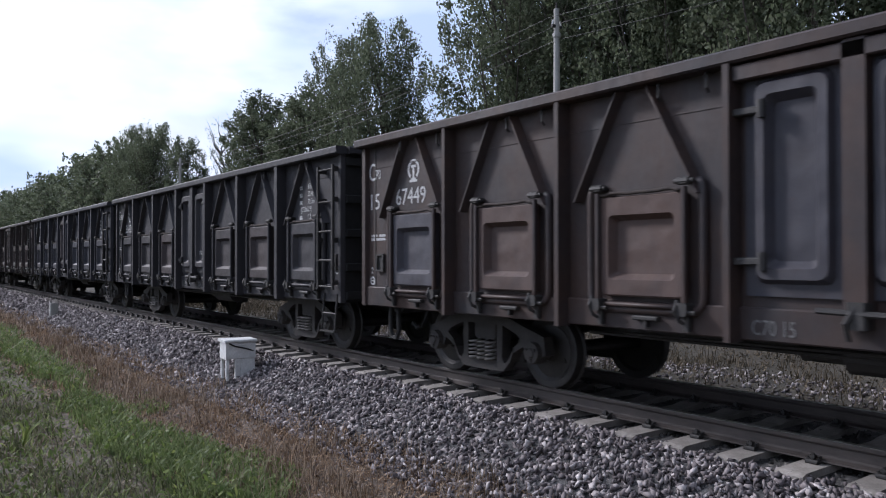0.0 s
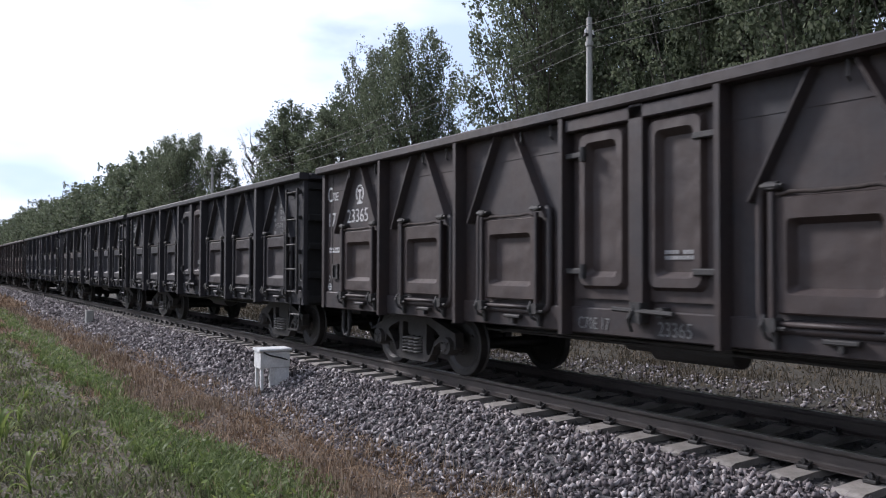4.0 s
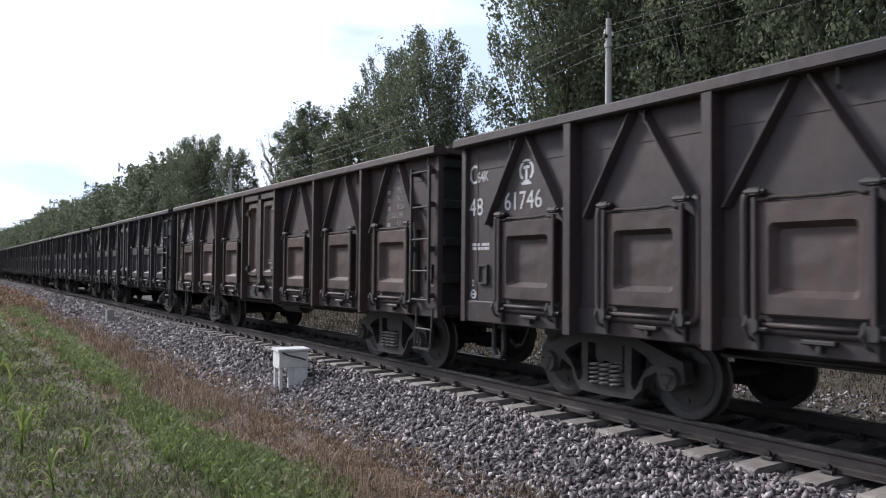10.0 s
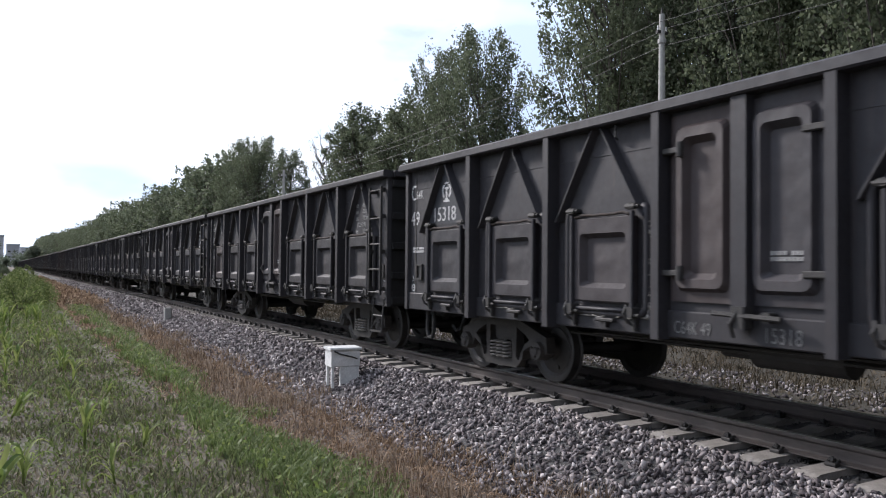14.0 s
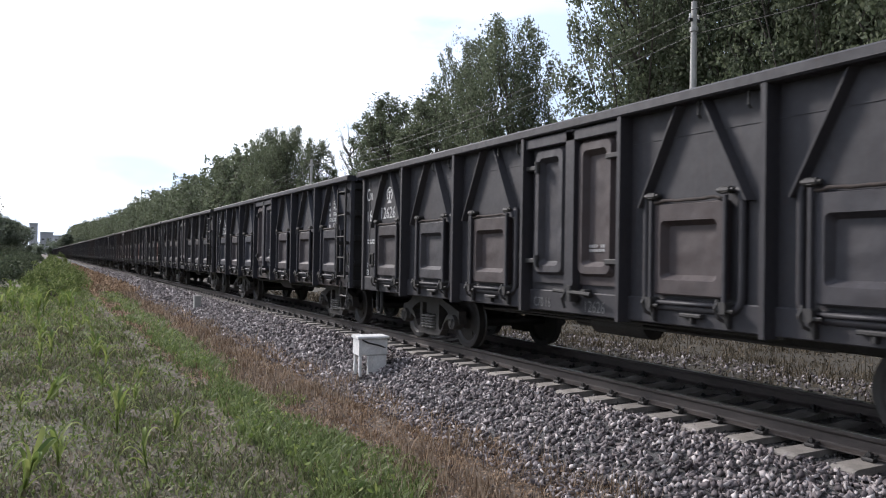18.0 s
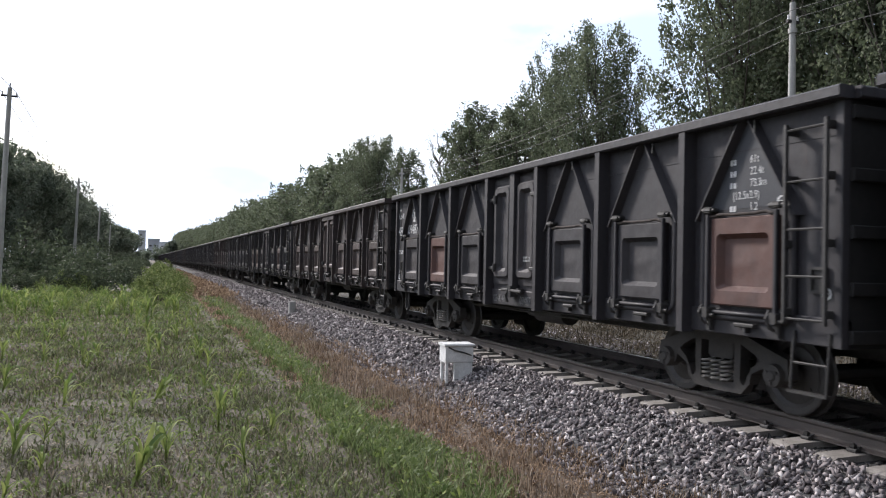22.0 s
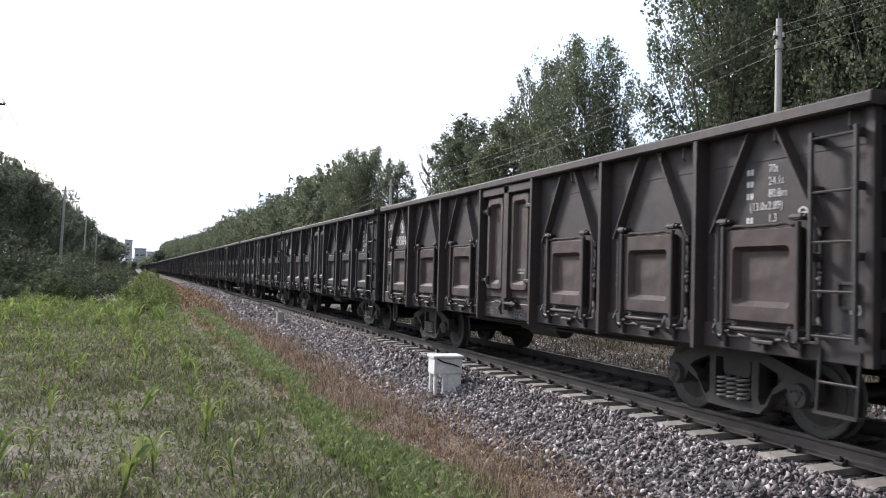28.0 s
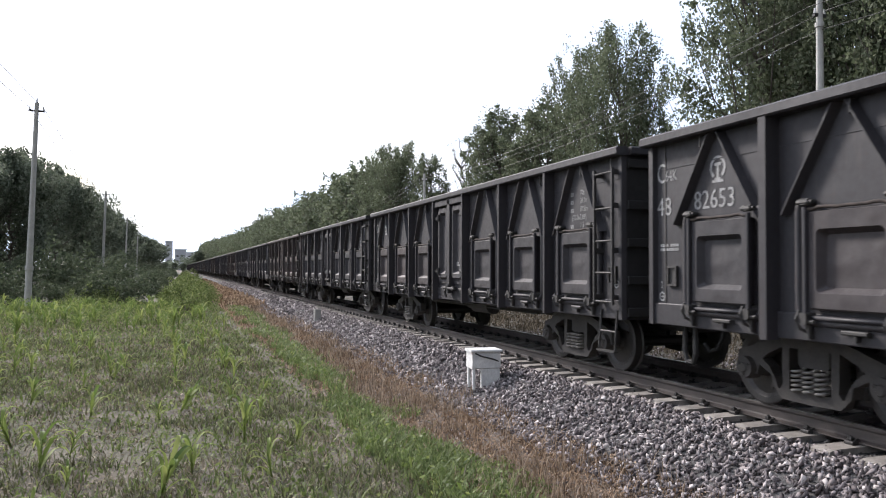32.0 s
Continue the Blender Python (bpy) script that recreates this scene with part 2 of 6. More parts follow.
# stained stones, darkened further to paint in the shade under the train
M_OILY_SHADE = make_island("oily_ballast_stone", [(0.0, (0.02, 0.02, 0.02)), (0.6, (0.05, 0.047, 0.045)), (1.0, (0.12, 0.11, 0.10))], 0.85)
M_BANKWEED = make_island("bank_weed", [(0.0, (0.045, 0.038, 0.026)), (0.5, (0.09, 0.074, 0.05)), (1.0, (0.16, 0.128, 0.09))], 0.85, 0.15)
M_LEAF = make_island("poplar_leaf", [(0.0, (0.075, 0.095, 0.054)), (0.5, (0.122, 0.146, 0.09)), (1.0, (0.20, 0.222, 0.152))], 0.65, 0.5)
M_DARKLEAF = make_island("dark_leaf", [(0.0, (0.062, 0.080, 0.054)), (0.5, (0.108, 0.130, 0.090)), (1.0, (0.17, 0.19, 0.145))], 0.6, 0.55)
M_BUSH = make_island("bush_leaf", [(0.0, (0.045, 0.06, 0.034)), (0.5, (0.075, 0.095, 0.054)), (1.0, (0.115, 0.135, 0.085))], 0.6, 0.4)
M_CORN = make_island("corn_leaf", [(0.0, (0.10, 0.155, 0.04)), (0.6, (0.17, 0.225, 0.06)), (1.0, (0.29, 0.33, 0.11))], 0.6, 0.42)
M_GRASS = make_island("green_grass", [(0.0, (0.072, 0.10, 0.028)), (0.5, (0.135, 0.178, 0.055)), (1.0, (0.27, 0.30, 0.13))], 0.6, 0.35)
M_STRIP = make_island("lush_grass", [(0.0, (0.075, 0.105, 0.034)), (0.5, (0.135, 0.178, 0.064)), (1.0, (0.25, 0.30, 0.13))], 0.55, 0.4)
M_DRY = make_island("dry_grass", [(0.0, (0.085, 0.052, 0.034)), (0.45, (0.215, 0.145, 0.092)), (1.0, (0.46, 0.34, 0.235))], 0.8, 0.3)
M_OLIVE = make_island("olive_weed", [(0.0, (0.055, 0.062, 0.030)), (0.5, (0.105, 0.112, 0.056)), (1.0, (0.20, 0.195, 0.115))], 0.7, 0.3)
M_STALK = make_island("dead_stalk", [(0.0, (0.095, 0.070, 0.050)), (0.5, (0.21, 0.158, 0.114)), (1.0, (0.42, 0.34, 0.26))], 0.8, 0.3)
M_FIELDWEED = make_island("field_weed", [(0.0, (0.08, 0.072, 0.045)), (0.5, (0.165, 0.138, 0.095)), (1.0, (0.36, 0.30, 0.215))], 0.8, 0.25)


def make_ground():
    """One sheet: sandy field, weedy verge, ballast dust darkened for shade by the track, by place across the track."""
    m, n, l, b = material("ground_soil", 0.95)
    tc = n.new("ShaderNodeTexCoord")
    sep = n.new("ShaderNodeSeparateXYZ")
    l.new(tc.outputs["Object"], sep.inputs[0])
    big = noise_node(n, l, 0.35, 5)
    mid = noise_node(n, l, 2.2, 6, 0.65)
    fine = noise_node(n, l, 22, 5, 0.7)
    field = ramp(n, l, mid, [(0.3, (0.065, 0.054, 0.038)), (0.52, (0.118, 0.098, 0.072)), (0.76, (0.19, 0.16, 0.125))])
    field = mix(n, l, ramp(n, l, big, [(0.44, gray(0)), (0.60, gray(0.6))]), field, (0.060, 0.070, 0.034))
    verge = ramp(n, l, mid, [(0.3, (0.075, 0.057, 0.042)), (0.7, (0.18, 0.14, 0.11))])
    # dust kept dark, painting in the shade of the gaps between stones
    dust = ramp(n, l, fine, [(0.3, (0.025, 0.024, 0.024)), (0.7, (0.09, 0.086, 0.085))])
    wob = n.new("ShaderNodeMath")
    wob.operation = "MULTIPLY_ADD"
    wob.inputs[1].default_value = 1.4
    l.new(mid, wob.inputs[0])
    l.new(sep.outputs["X"], wob.inputs[2])

    def band(lo, hi):
        r = n.new("ShaderNodeMapRange")
        r.inputs["From Min"].default_value, r.inputs["From Max"].default_value = lo, hi
        l.new(wob.outputs[0], r.inputs["Value"])
        return r.outputs[0]
    c = mix(n, l, band(2.6, 3.4), field, verge)
    c = mix(n, l, band(4.9, 5.5), c, dust)
    c = mix(n, l, band(10.2, 11.0), c, ramp(n, l, mid, [(0.3, (0.030, 0.027, 0.019)), (0.7, (0.075, 0.063, 0.046))]))
    c = mix(n, l, 0.75, c, ramp(n, l, fine, [(0.32, gray(0.4)), (0.68, gray(1.5))]), "MULTIPLY")
    l.new(c, b.inputs["Base Color"])
    bump(n, l, b, mix(n, l, 0.5, mid, fine), 0.8, 0.05)
    return m


M_GROUND = make_ground()


# ---- mesh building ----
class Solid:
    """Collects simple pieces into one mesh."""

    def __init__(self):
        self.v, self.f = [], []

    def add(self, verts, faces):
        k = len(self.v)
        self.v += [tuple(p) for p in verts]
        self.f += [tuple(i + k for i in q) for q in faces]
        return self

    def box(self, x0, x1, y0, y1, z0, z1, m=None, c=0.0):
        """A box; c cuts its edges along the longest axis."""
        p = [(x0, y0, z0), (x1, y0, z0), (x1, y1, z0), (x0, y1, z0), (x0, y0, z1), (x1, y0, z1), (x1, y1, z1), (x0, y1, z1)]
        q = [(0, 3, 2, 1), (4, 5, 6, 7), (0, 1, 5, 4), (1, 2, 6, 5), (2, 3, 7, 6), (3, 0, 4, 7)]
        if c:
            d = (x1 - x0, y1 - y0, z1 - z0)
            a = d.index(max(d))
            lo, hi = (x0, y0, z0), (x1, y1, z1)
            s, t = [k for k in range(3) if k != a]
            ring = [(lo[s] + c, lo[t]), (hi[s] - c, lo[t]), (hi[s], lo[t] + c), (hi[s], hi[t] - c), (hi[s] - c, hi[t]), (lo[s] + c, hi[t]), (lo[s], hi[t] - c), (lo[s], lo[t] + c)]
            p = []
            for e in (lo[a], hi[a]):
                for u, w in ring:
                    r = [0, 0, 0]
                    r[a], r[s], r[t] = e, u, w
                    p.append(tuple(r))
            q = [tuple(range(7, -1, -1)), tuple(range(8, 16))] + [(k, (k + 1) % 8, 8 + (k + 1) % 8, 8 + k) for k in range(8)]
            if a == 1:
                q = [tuple(reversed(w)) for w in q]
        if m:
            p = [m @ Vector(v) for v in p]
        return self.add(p, q)

    def tube(self, a, b, r0, r1=None, seg=8, caps=True):
        a, b = Vector(a), Vector(b)
        r1 = r0 if r1 is None else r1
        d = (b - a).normalized()
        u = d.orthogonal().normalized()
        w = d.cross(u)
        p = []
        for c, r in ((a, r0), (b, r1)):
            p += [c + (u * math.cos(t) + w * math.sin(t)) * r for t in (2 * math.pi * k / seg for k in range(seg))]
        q = [(k, (k + 1) % seg, seg + (k + 1) % seg, seg + k) for k in range(seg)]
        if caps:
            q += [tuple(range(seg - 1, -1, -1)), tuple(range(seg, 2 * seg))]
        return self.add(p, q)

    def path(self, pts, r, seg=6):
        """One connected round bar through the points."""
        pts = [Vector(p) for p in pts]
        u, p = None, []
        for k, c in enumerate(pts):
            d = (pts[min(k + 1, len(pts) - 1)] - pts[max(k - 1, 0)]).normalized()
            u = d.orthogonal().normalized() if u is None else (u - d * u.dot(d)).normalized()
            w = d.cross(u)
            p += [c + (u * math.cos(t) + w * math.sin(t)) * r for t in (2 * math.pi * j / seg for j in range(seg))]
        q = [(i * seg + k, i * seg + (k + 1) % seg, (i + 1) * seg + (k + 1) % seg, (i + 1) * seg + k) for i in range(len(pts) - 1) for k in range(seg)]
        e = (len(pts) - 1) * seg
        return self.add(p, q + [tuple(range(seg - 1, -1, -1)), tuple(range(e, e + seg))])

    def prism(self, poly, axis, lo, hi):
        """A polygon of (u, w) pushed along an axis: 'x' takes (y, z), 'y' takes (x, z)."""
        n = len(poly)
        area = sum(poly[k][0] * poly[(k + 1) % n][1] - poly[(k + 1) % n][0] * poly[k][1] for k in range(n))
        poly = poly if area > 0 else poly[::-1]
        put = (lambda u, w, e: (e, u, w)) if axis == "x" else (lambda u, w, e: (u, e, w))
        p = [put(u, w, lo) for u, w in poly] + [put(u, w, hi) for u, w in poly]
        q = [tuple(range(n - 1, -1, -1)), tuple(range(n, 2 * n))] + [(k, (k + 1) % n, n + (k + 1) % n, n + k) for k in range(n)]
        if axis == "y":
            q = [tuple(reversed(w)) for w in q]
        return self.add(p, q)

    def lathe(self, prof, axis_y=False, seg=28, at=(0, 0, 0)):
        """Profile of (radius, along) turned about the x axis."""
        p = []
        for r, e in prof:
            for k in range(seg):
                t = 2 * math.pi * k / seg
                p.append((at[0] + e, at[1] + r * math.cos(t), at[2] + r * math.sin(t)))
        q = []
        for i in range(len(prof) - 1):
            for k in range(seg):
                q.append((i * seg + k, i * seg + (k + 1) % seg, (i + 1) * seg + (k + 1) % seg, (i + 1) * seg + k))
        return self.add(p, q)

    def mesh(self, name, mat, smooth=False, second=None, start=0):
        """second: another material for the faces from number start on."""
        me = bpy.data.meshes.new(name)
        me.from_pydata(self.v, [], self.f)
        me.update()
        if second:
            me.materials.append(mat)
            me.materials.append(second)
            me.polygons.foreach_set("material_index", [int(k >= start) for k in range(len(me.polygons))])
            return me
        if mat:
            me.materials.append(mat)
        if smooth:
            me.polygons.foreach_set("use_smooth", [True] * len(me.polygons))
        return me


def part(name, me, parent, at=None, label="", kind=""):
    ob = new(name, me)
    ob.parent = parent
    if at is not None:
        ob.matrix_basis = at if isinstance(at, Matrix) else Matrix.Translation(at)
    return tagged(ob, label, "", "", kind)


def big_mesh(name, verts, faces_n, mat, smooth=False):
    """A mesh from arrays: verts (N, 3), faces (M, k) of equal length."""
    me = bpy.data.meshes.new(name)
    verts = np.asarray(verts, dtype=np.float32)
    faces = np.asarray(faces_n, dtype=np.int32)
    m, k = faces.shape
    me.vertices.add(len(verts))
    me.vertices.foreach_set("co", verts.ravel())
    me.loops.add(m * k)
    me.loops.foreach_set("vertex_index", faces.ravel())
    me.polygons.add(m)
    me.polygons.foreach_set("loop_start", np.arange(0, m * k, k, dtype=np.int32))
    me.polygons.foreach_set("loop_total", np.full(m, k, dtype=np.int32))
    if smooth:
        me.polygons.foreach_set("use_smooth", np.ones(m, dtype=bool))
    me.materials.append(mat)
    me.update(calc_edges=True)
    return me


# ---- ground ----
def ground_height(x, y):
    """Height of the ground across the track: field, shallow ditch, bank under the ballast."""
    z = np.full_like(x, -0.70)
    z = z + 0.05 * np.sin(x * 0.6 + 1.0) * np.sin(y * 0.35) * (x < 3)
    bank = np.interp(x, [2.6, 3.4, TOE_X, 5.6, 5.75, 8.4, 8.55, 9.9, 11.5, 14], [-0.70, -0.82, TOE_Z - 0.02, BALLAST_Z - 0.03, BALLAST_Z - 0.02, BALLAST_Z - 0.02, BALLAST_Z - 0.03, -0.78, -0.6, -0.7])
    return np.where(x < 2.6, z, bank)


def make_ground_sheet():
    xs = np.unique(np.concatenate([np.linspace(-3000, -60, 8), np.arange(-60, 2.5, 1.5), np.arange(2.5, 14, 0.15), np.arange(14, 60, 3), np.linspace(60, 3000, 8)]))
    ys = np.unique(np.concatenate([np.linspace(-800, -20, 6), np.arange(-20, 40, 0.8), np.arange(40, 200, 5), np.linspace(200, 3500, 14)]))
    gx, gy = np.meshgrid(xs, ys)
    gz = ground_height(gx, gy)
    near = (gy > -20) & (gy < 60) & (gx > -30) & (gx < 5)
    gz = gz + np.where(near, RNG.normal(0, 0.012, gx.shape), 0)
    nx, ny = len(xs), len(ys)
    i = (np.arange(ny - 1)[:, None] * nx + np.arange(nx - 1)[None, :]).ravel()
    f = np.stack([i, i + 1, i + nx + 1, i + nx], 1)
    me = big_mesh("ground", np.stack([gx.ravel(), gy.ravel(), gz.ravel()], 1), f, M_GROUND, True)
    return tagged(new("ground", me), "sandy field soil with weedy verge beside a railway", "ground", "", "structure")


ground = make_ground_sheet()


# ---- stones of the ballast ----
def stone_shapes(count):
    """A few angular stone shapes of unit size, as (verts, faces)."""
    out = []
    for _ in range(count):
        bm = bmesh.new()
        for _k in range(7):
            d = RNG.normal(size=3)
            d /= np.linalg.norm(d)
            bm.verts.new(tuple(d * RNG.uniform(0.75, 1.3)))
        hull = bmesh.ops.convex_hull(bm, input=bm.verts)
        bmesh.ops.delete(bm, geom=[v for v in bm.verts if not v.link_faces], context="VERTS")
        bmesh.ops.triangulate(bm, faces=bm.faces)
        bm.verts.index_update()
        sc = Vector((0.9 + 0.6 * RNG.random(), 0.65 + 0.4 * RNG.random(), 0.45 + 0.35 * RNG.random()))
        vs = np.array([[v.co.x * sc.x, v.co.y * sc.y, v.co.z * sc.z] for v in bm.verts])
        fs = np.array([[v.index for v in f.verts] for f in bm.faces])
        bm.free()
        out.append((vs, fs))
    return out


STONES = stone_shapes(12)


def scatter_stones(name, pos, size, mat):
    n = len(pos)
    pick = RNG.integers(0, len(STONES), n)
    q = RNG.normal(size=(n, 4))
    q /= np.linalg.norm(q, axis=1)[:, None]
    w, x, y, z = q.T
    R = np.stack([1 - 2 * (y * y + z * z), 2 * (x * y - z * w), 2 * (x * z + y * w), 2 * (x * y + z * w), 1 - 2 * (x * x + z * z), 2 * (y * z - x * w), 2 * (x * z - y * w), 2 * (y * z + x * w), 1 - 2 * (x * x + y * y)], 1).reshape(-1, 3, 3)
    vs, fs, k = [], [], 0
    for s, (sv, sf) in enumerate(STONES):
        idx = np.nonzero(pick == s)[0]
        if not len(idx):
            continue
        p = np.einsum("nij,vj->nvi", R[idx], sv) * size[idx, None, None] + pos[idx, None, :]
        vs.append(p.reshape(-1, 3))
        fs.append((sf[None] + (np.arange(len(idx)) * len(sv))[:, None, None] + k).reshape(-1, 3))
        k += len(idx) * len(sv)
    return big_mesh(name, np.concatenate(vs), np.concatenate(fs), mat)


def stone_field(x0, x1, y0, y1, per_m2, r):
    n = int((x1 - x0) * (y1 - y0) * per_m2)
    x, y = RNG.uniform(x0, x1, n), RNG.uniform(y0, y1, n)
    rr = r * RNG.uniform(0.6, 1.35, n)
    z = ground_height(x, y) + rr * RNG.uniform(-0.1, 0.7, n)
    return np.stack([x, y, z], 1), rr


def make_ballast():
    sets = [stone_field(4.4, 5.95, -14, 1.0, 120, 0.05), stone_field(8.3, 9.8, -14, -2, 90, 0.055), stone_field(4.35, 5.95, 1.0, 14, 620, 0.036), stone_field(4.35, 5.95, 14, 34, 300, 0.045), stone_field(4.4, 5.95, 34, 100, 90, 0.075), stone_field(8.25, 10.2, -2, 22, 230, 0.045),
            stone_field(3.3, 4.5, 2, 34, 70, 0.024), stone_field(9.9, 13.5, -4, 24, 45, 0.045)]
    pos = np.concatenate([s[0] for s in sets])
    size = np.concatenate([s[1] for s in sets])
    ob = tagged(new("ballast", scatter_stones("ballast", pos, size, M_STONE)), "grey crushed stone ballast sloping down from the track", "ballast", "", "stuff")
    # the stones nearest the walk, one by one
    meshes = []
    for sv, sf in STONES:
        me = big_mesh("stone", sv, sf, M_STONE_OB)
        meshes.append(me)
    pos, size = stone_field(4.6, 5.7, 3.2, 5.6, 114, 0.040)
    for k in range(min(300, len(pos))):
        e = part("stone", meshes[k % len(meshes)], ob, pose(*[float(q) for q in pos[k] + [0, 0, 0.03]], *[float(q) for q in RNG.uniform(0, 360, 3)]))
        e.scale = [float(size[k])] * 3
    # darker stones below the wagons: stains plus painted shade
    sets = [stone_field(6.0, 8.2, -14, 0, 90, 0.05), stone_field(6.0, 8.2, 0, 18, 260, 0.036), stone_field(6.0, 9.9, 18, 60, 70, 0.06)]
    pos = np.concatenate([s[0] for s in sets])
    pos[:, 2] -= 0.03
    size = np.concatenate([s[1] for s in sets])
    tagged(new("oily_ballast", scatter_stones("oily_ballast", pos, size, M_OILY_SHADE)), "oil-stained ballast stones between the rails, blackened for shade under the train", "ballast", "", "stuff")
    return ob


ballast = make_ballast()


# ---- track ----
def rail_profile(cx):
    h = [(-0.075, -0.176), (0.075, -0.176), (0.075, -0.163), (0.02, -0.145), (0.0085, -0.13), (0.0085, -0.055), (0.03, -0.042), (0.036, -0.030), (0.036, -0.010), (0.030, -0.002), (0.0, 0.0)]
    left = [(-u, w) for u, w in reversed(h[1:-1])]
    return [(cx + u, w) for u, w in h[1:] + left]


def make_track():
    bed = new("railway_track")
    bed.location = (XC, 0, 0)
    tagged(bed, "steel rails on grey concrete sleepers in stone ballast", "railway track", "", "structure")
    for s in (-0.7535, 0.7535):
        rail = part("rail", Solid().prism(rail_profile(0), "y", -120, 1200).mesh("rail", M_RAIL), bed, (s, 0, 0), "brown rusty steel rail with a worn top")
        part("running_face", Solid().box(-0.028, 0.028, -120, 1200, -0.002, 0.0015).mesh("running_face", M_RAILTOP), rail, None, "bright worn running face")
    sl = Solid()
    prof = [(-1.25, -0.40), (1.25, -0.40), (1.25, -0.215), (1.19, -0.195), (0.55, -0.185), (0.4, -0.21), (-0.4, -0.21), (-0.55, -0.185), (-1.19, -0.195), (-1.25, -0.215)]
    n = len(prof)
    low = [(x, -0.145, z) for x, z in prof] + [(x, 0.145, z) for x, z in prof]
    top = [(x, y * (0.80 if z > -0.3 else 1.0), z) for x, y, z in low]
    sl.add(top, [tuple(range(n)), tuple(range(2 * n - 1, n - 1, -1))] + [((k + 1) % n, k, n + k, n + (k + 1) % n) for k in range(n)])
    me_sl = sl.mesh("sleeper", M_SLEEPER)
    fs = Solid()
    for s in (-0.7535, 0.7535):
        for d in (-1, 1):
            x = s + d * 0.115
            fs.box(x - 0.035, x + 0.035, -0.05, 0.05, -0.19, -0.155, None, 0.01)
            fs.tube((x, 0, -0.19), (x, 0, -0.105), 0.016, 0.016, 6)
            fs.box(x - 0.022, x + 0.022, -0.022, 0.022, -0.14, -0.118)
            fs.path([(x, -0.045, -0.15), (x - d * 0.05, -0.04, -0.14), (x - d * 0.05, 0.04, -0.14), (x, 0.045, -0.15)], 0.011, 5)
    me_fs = fs.mesh("fastener", M_IRON)
    y0 = 4.19 - 0.0
    k0 = -16
    for k in range(300):
        y = y0 + (k0 + k) * PITCH
        ob = part("sleeper", me_sl, bed, (0, y, 0))
        if y < 60:
            part("fastener", me_fs, ob, None, "dark rail clips and bolts")
    far = Solid()
    for k in range(300, 900):
        y = y0 + (k0 + k) * PITCH
        far.box(-1.25, 1.25, y - 0.12, y + 0.12, -0.4, -0.19)
    part("distant_sleepers", far.mesh("distant_sleepers", M_SLEEPER), bed, None, "", "stuff")
    return bed


track = make_track()


# ---- wagons ----
from mathutils import geometry

# rust darkened to stand for the shadowed gap over the drop doors
M_RUSTED_SHADE = make_simple("rusty_lip", (0.022, 0.018, 0.016), (0.055, 0.040, 0.033), 9, 0.9)
SHEET, POST = 1.45, 1.61       # half widths at the side sheet and at the posts
Z_SILL, Z_TOP = 0.83, 3.12
R_WHEEL = 0.42


def bays(length):
    """Post places along y: the rear end first (far from the locomotive), then to the front."""
    w = [2.03, 1.86, 1.87, 1.86, 1.86, 1.80, 2.08] if length > 13 else [2.06, 1.74, 1.74, 1.83, 1.72, 1.72, 2.05]
    y, out = length / 2, [length / 2]
    for b in w:
        y -= b
        out.append(y)
    return out


def bay_middles(b):
    """Where the six drop doors hang; those at the ends keep clear of the ladder."""
    mid = [(b[i] + b[i + 1]) / 2 for i in range(7)]
    mid[0], mid[1], mid[2], mid[6] = b[1] + 0.74, mid[1] - 0.09, mid[2] - 0.03, b[6] - 0.86
    return mid


def gable_middle(mids, i):
    """The braces over the rear doors stand a little behind the doors' middles."""
    return mids[i] + (0.10 if i < 3 else 0.0)


def side_sheet(length):
    s = Solid()
    s.box(-SHEET, -SHEET + 0.02, -length / 2, length / 2, Z_SILL + 0.22, Z_TOP - 0.05)
    return s.mesh("side_sheet", M_PAINT)


def sill_mesh(length):
    s = Solid()
    s.box(-SHEET - 0.035, -SHEET + 0.05, -length / 2, length / 2, Z_SILL, Z_SILL + 0.26, None, 0.012)
    return s.mesh("side_sill", M_PAINT)


def chord_mesh(length):
    s = Solid()
    s.box(-POST - 0.01, -SHEET + 0.02, -length / 2 - 0.04, length / 2 + 0.04, Z_TOP - 0.115, Z_TOP, None, 0.018)
    return s.mesh("top_chord", M_PAINT)


def post_mesh(w, z0=Z_SILL - 0.02, z1=Z_TOP - 0.10, tip=POST):
    s = Solid()
    poly = [(-SHEET + 0.0, -w / 2 - 0.015), (-tip, -w / 2), (-tip, w / 2), (-SHEET + 0.0, w / 2 + 0.015)]
    p = [(x, y, z) for z in (z0, z1) for x, y in poly]
    s.add(p, [(0, 1, 2, 3), (7, 6, 5, 4), (0, 4, 5, 1), (1, 5, 6, 2), (2, 6, 7, 3), (3, 7, 4, 0)])
    return s.mesh("post", M_PAINT)


def brace_mesh(dy, z0=2.02, z1=3.0):
    """A folded brace from its foot (y = 0) to its head (y = dy)."""
    s = Solid()
    w, d = 0.010, 0.095
    p = []
    for (y, z) in ((0, z0), (dy, z1)):
        p += [(-SHEET + 0.005, y - w - 0.042, z), (-SHEET - d, y - w, z), (-SHEET - d, y + w, z), (-SHEET + 0.005, y + w + 0.042, z)]
    s.add(p, [(0, 1, 2, 3), (7, 6, 5, 4), (0, 4, 5, 1), (1, 5, 6, 2), (2, 6, 7, 3), (3, 7, 4, 0)])
    return s.mesh("brace", M_PAINT)


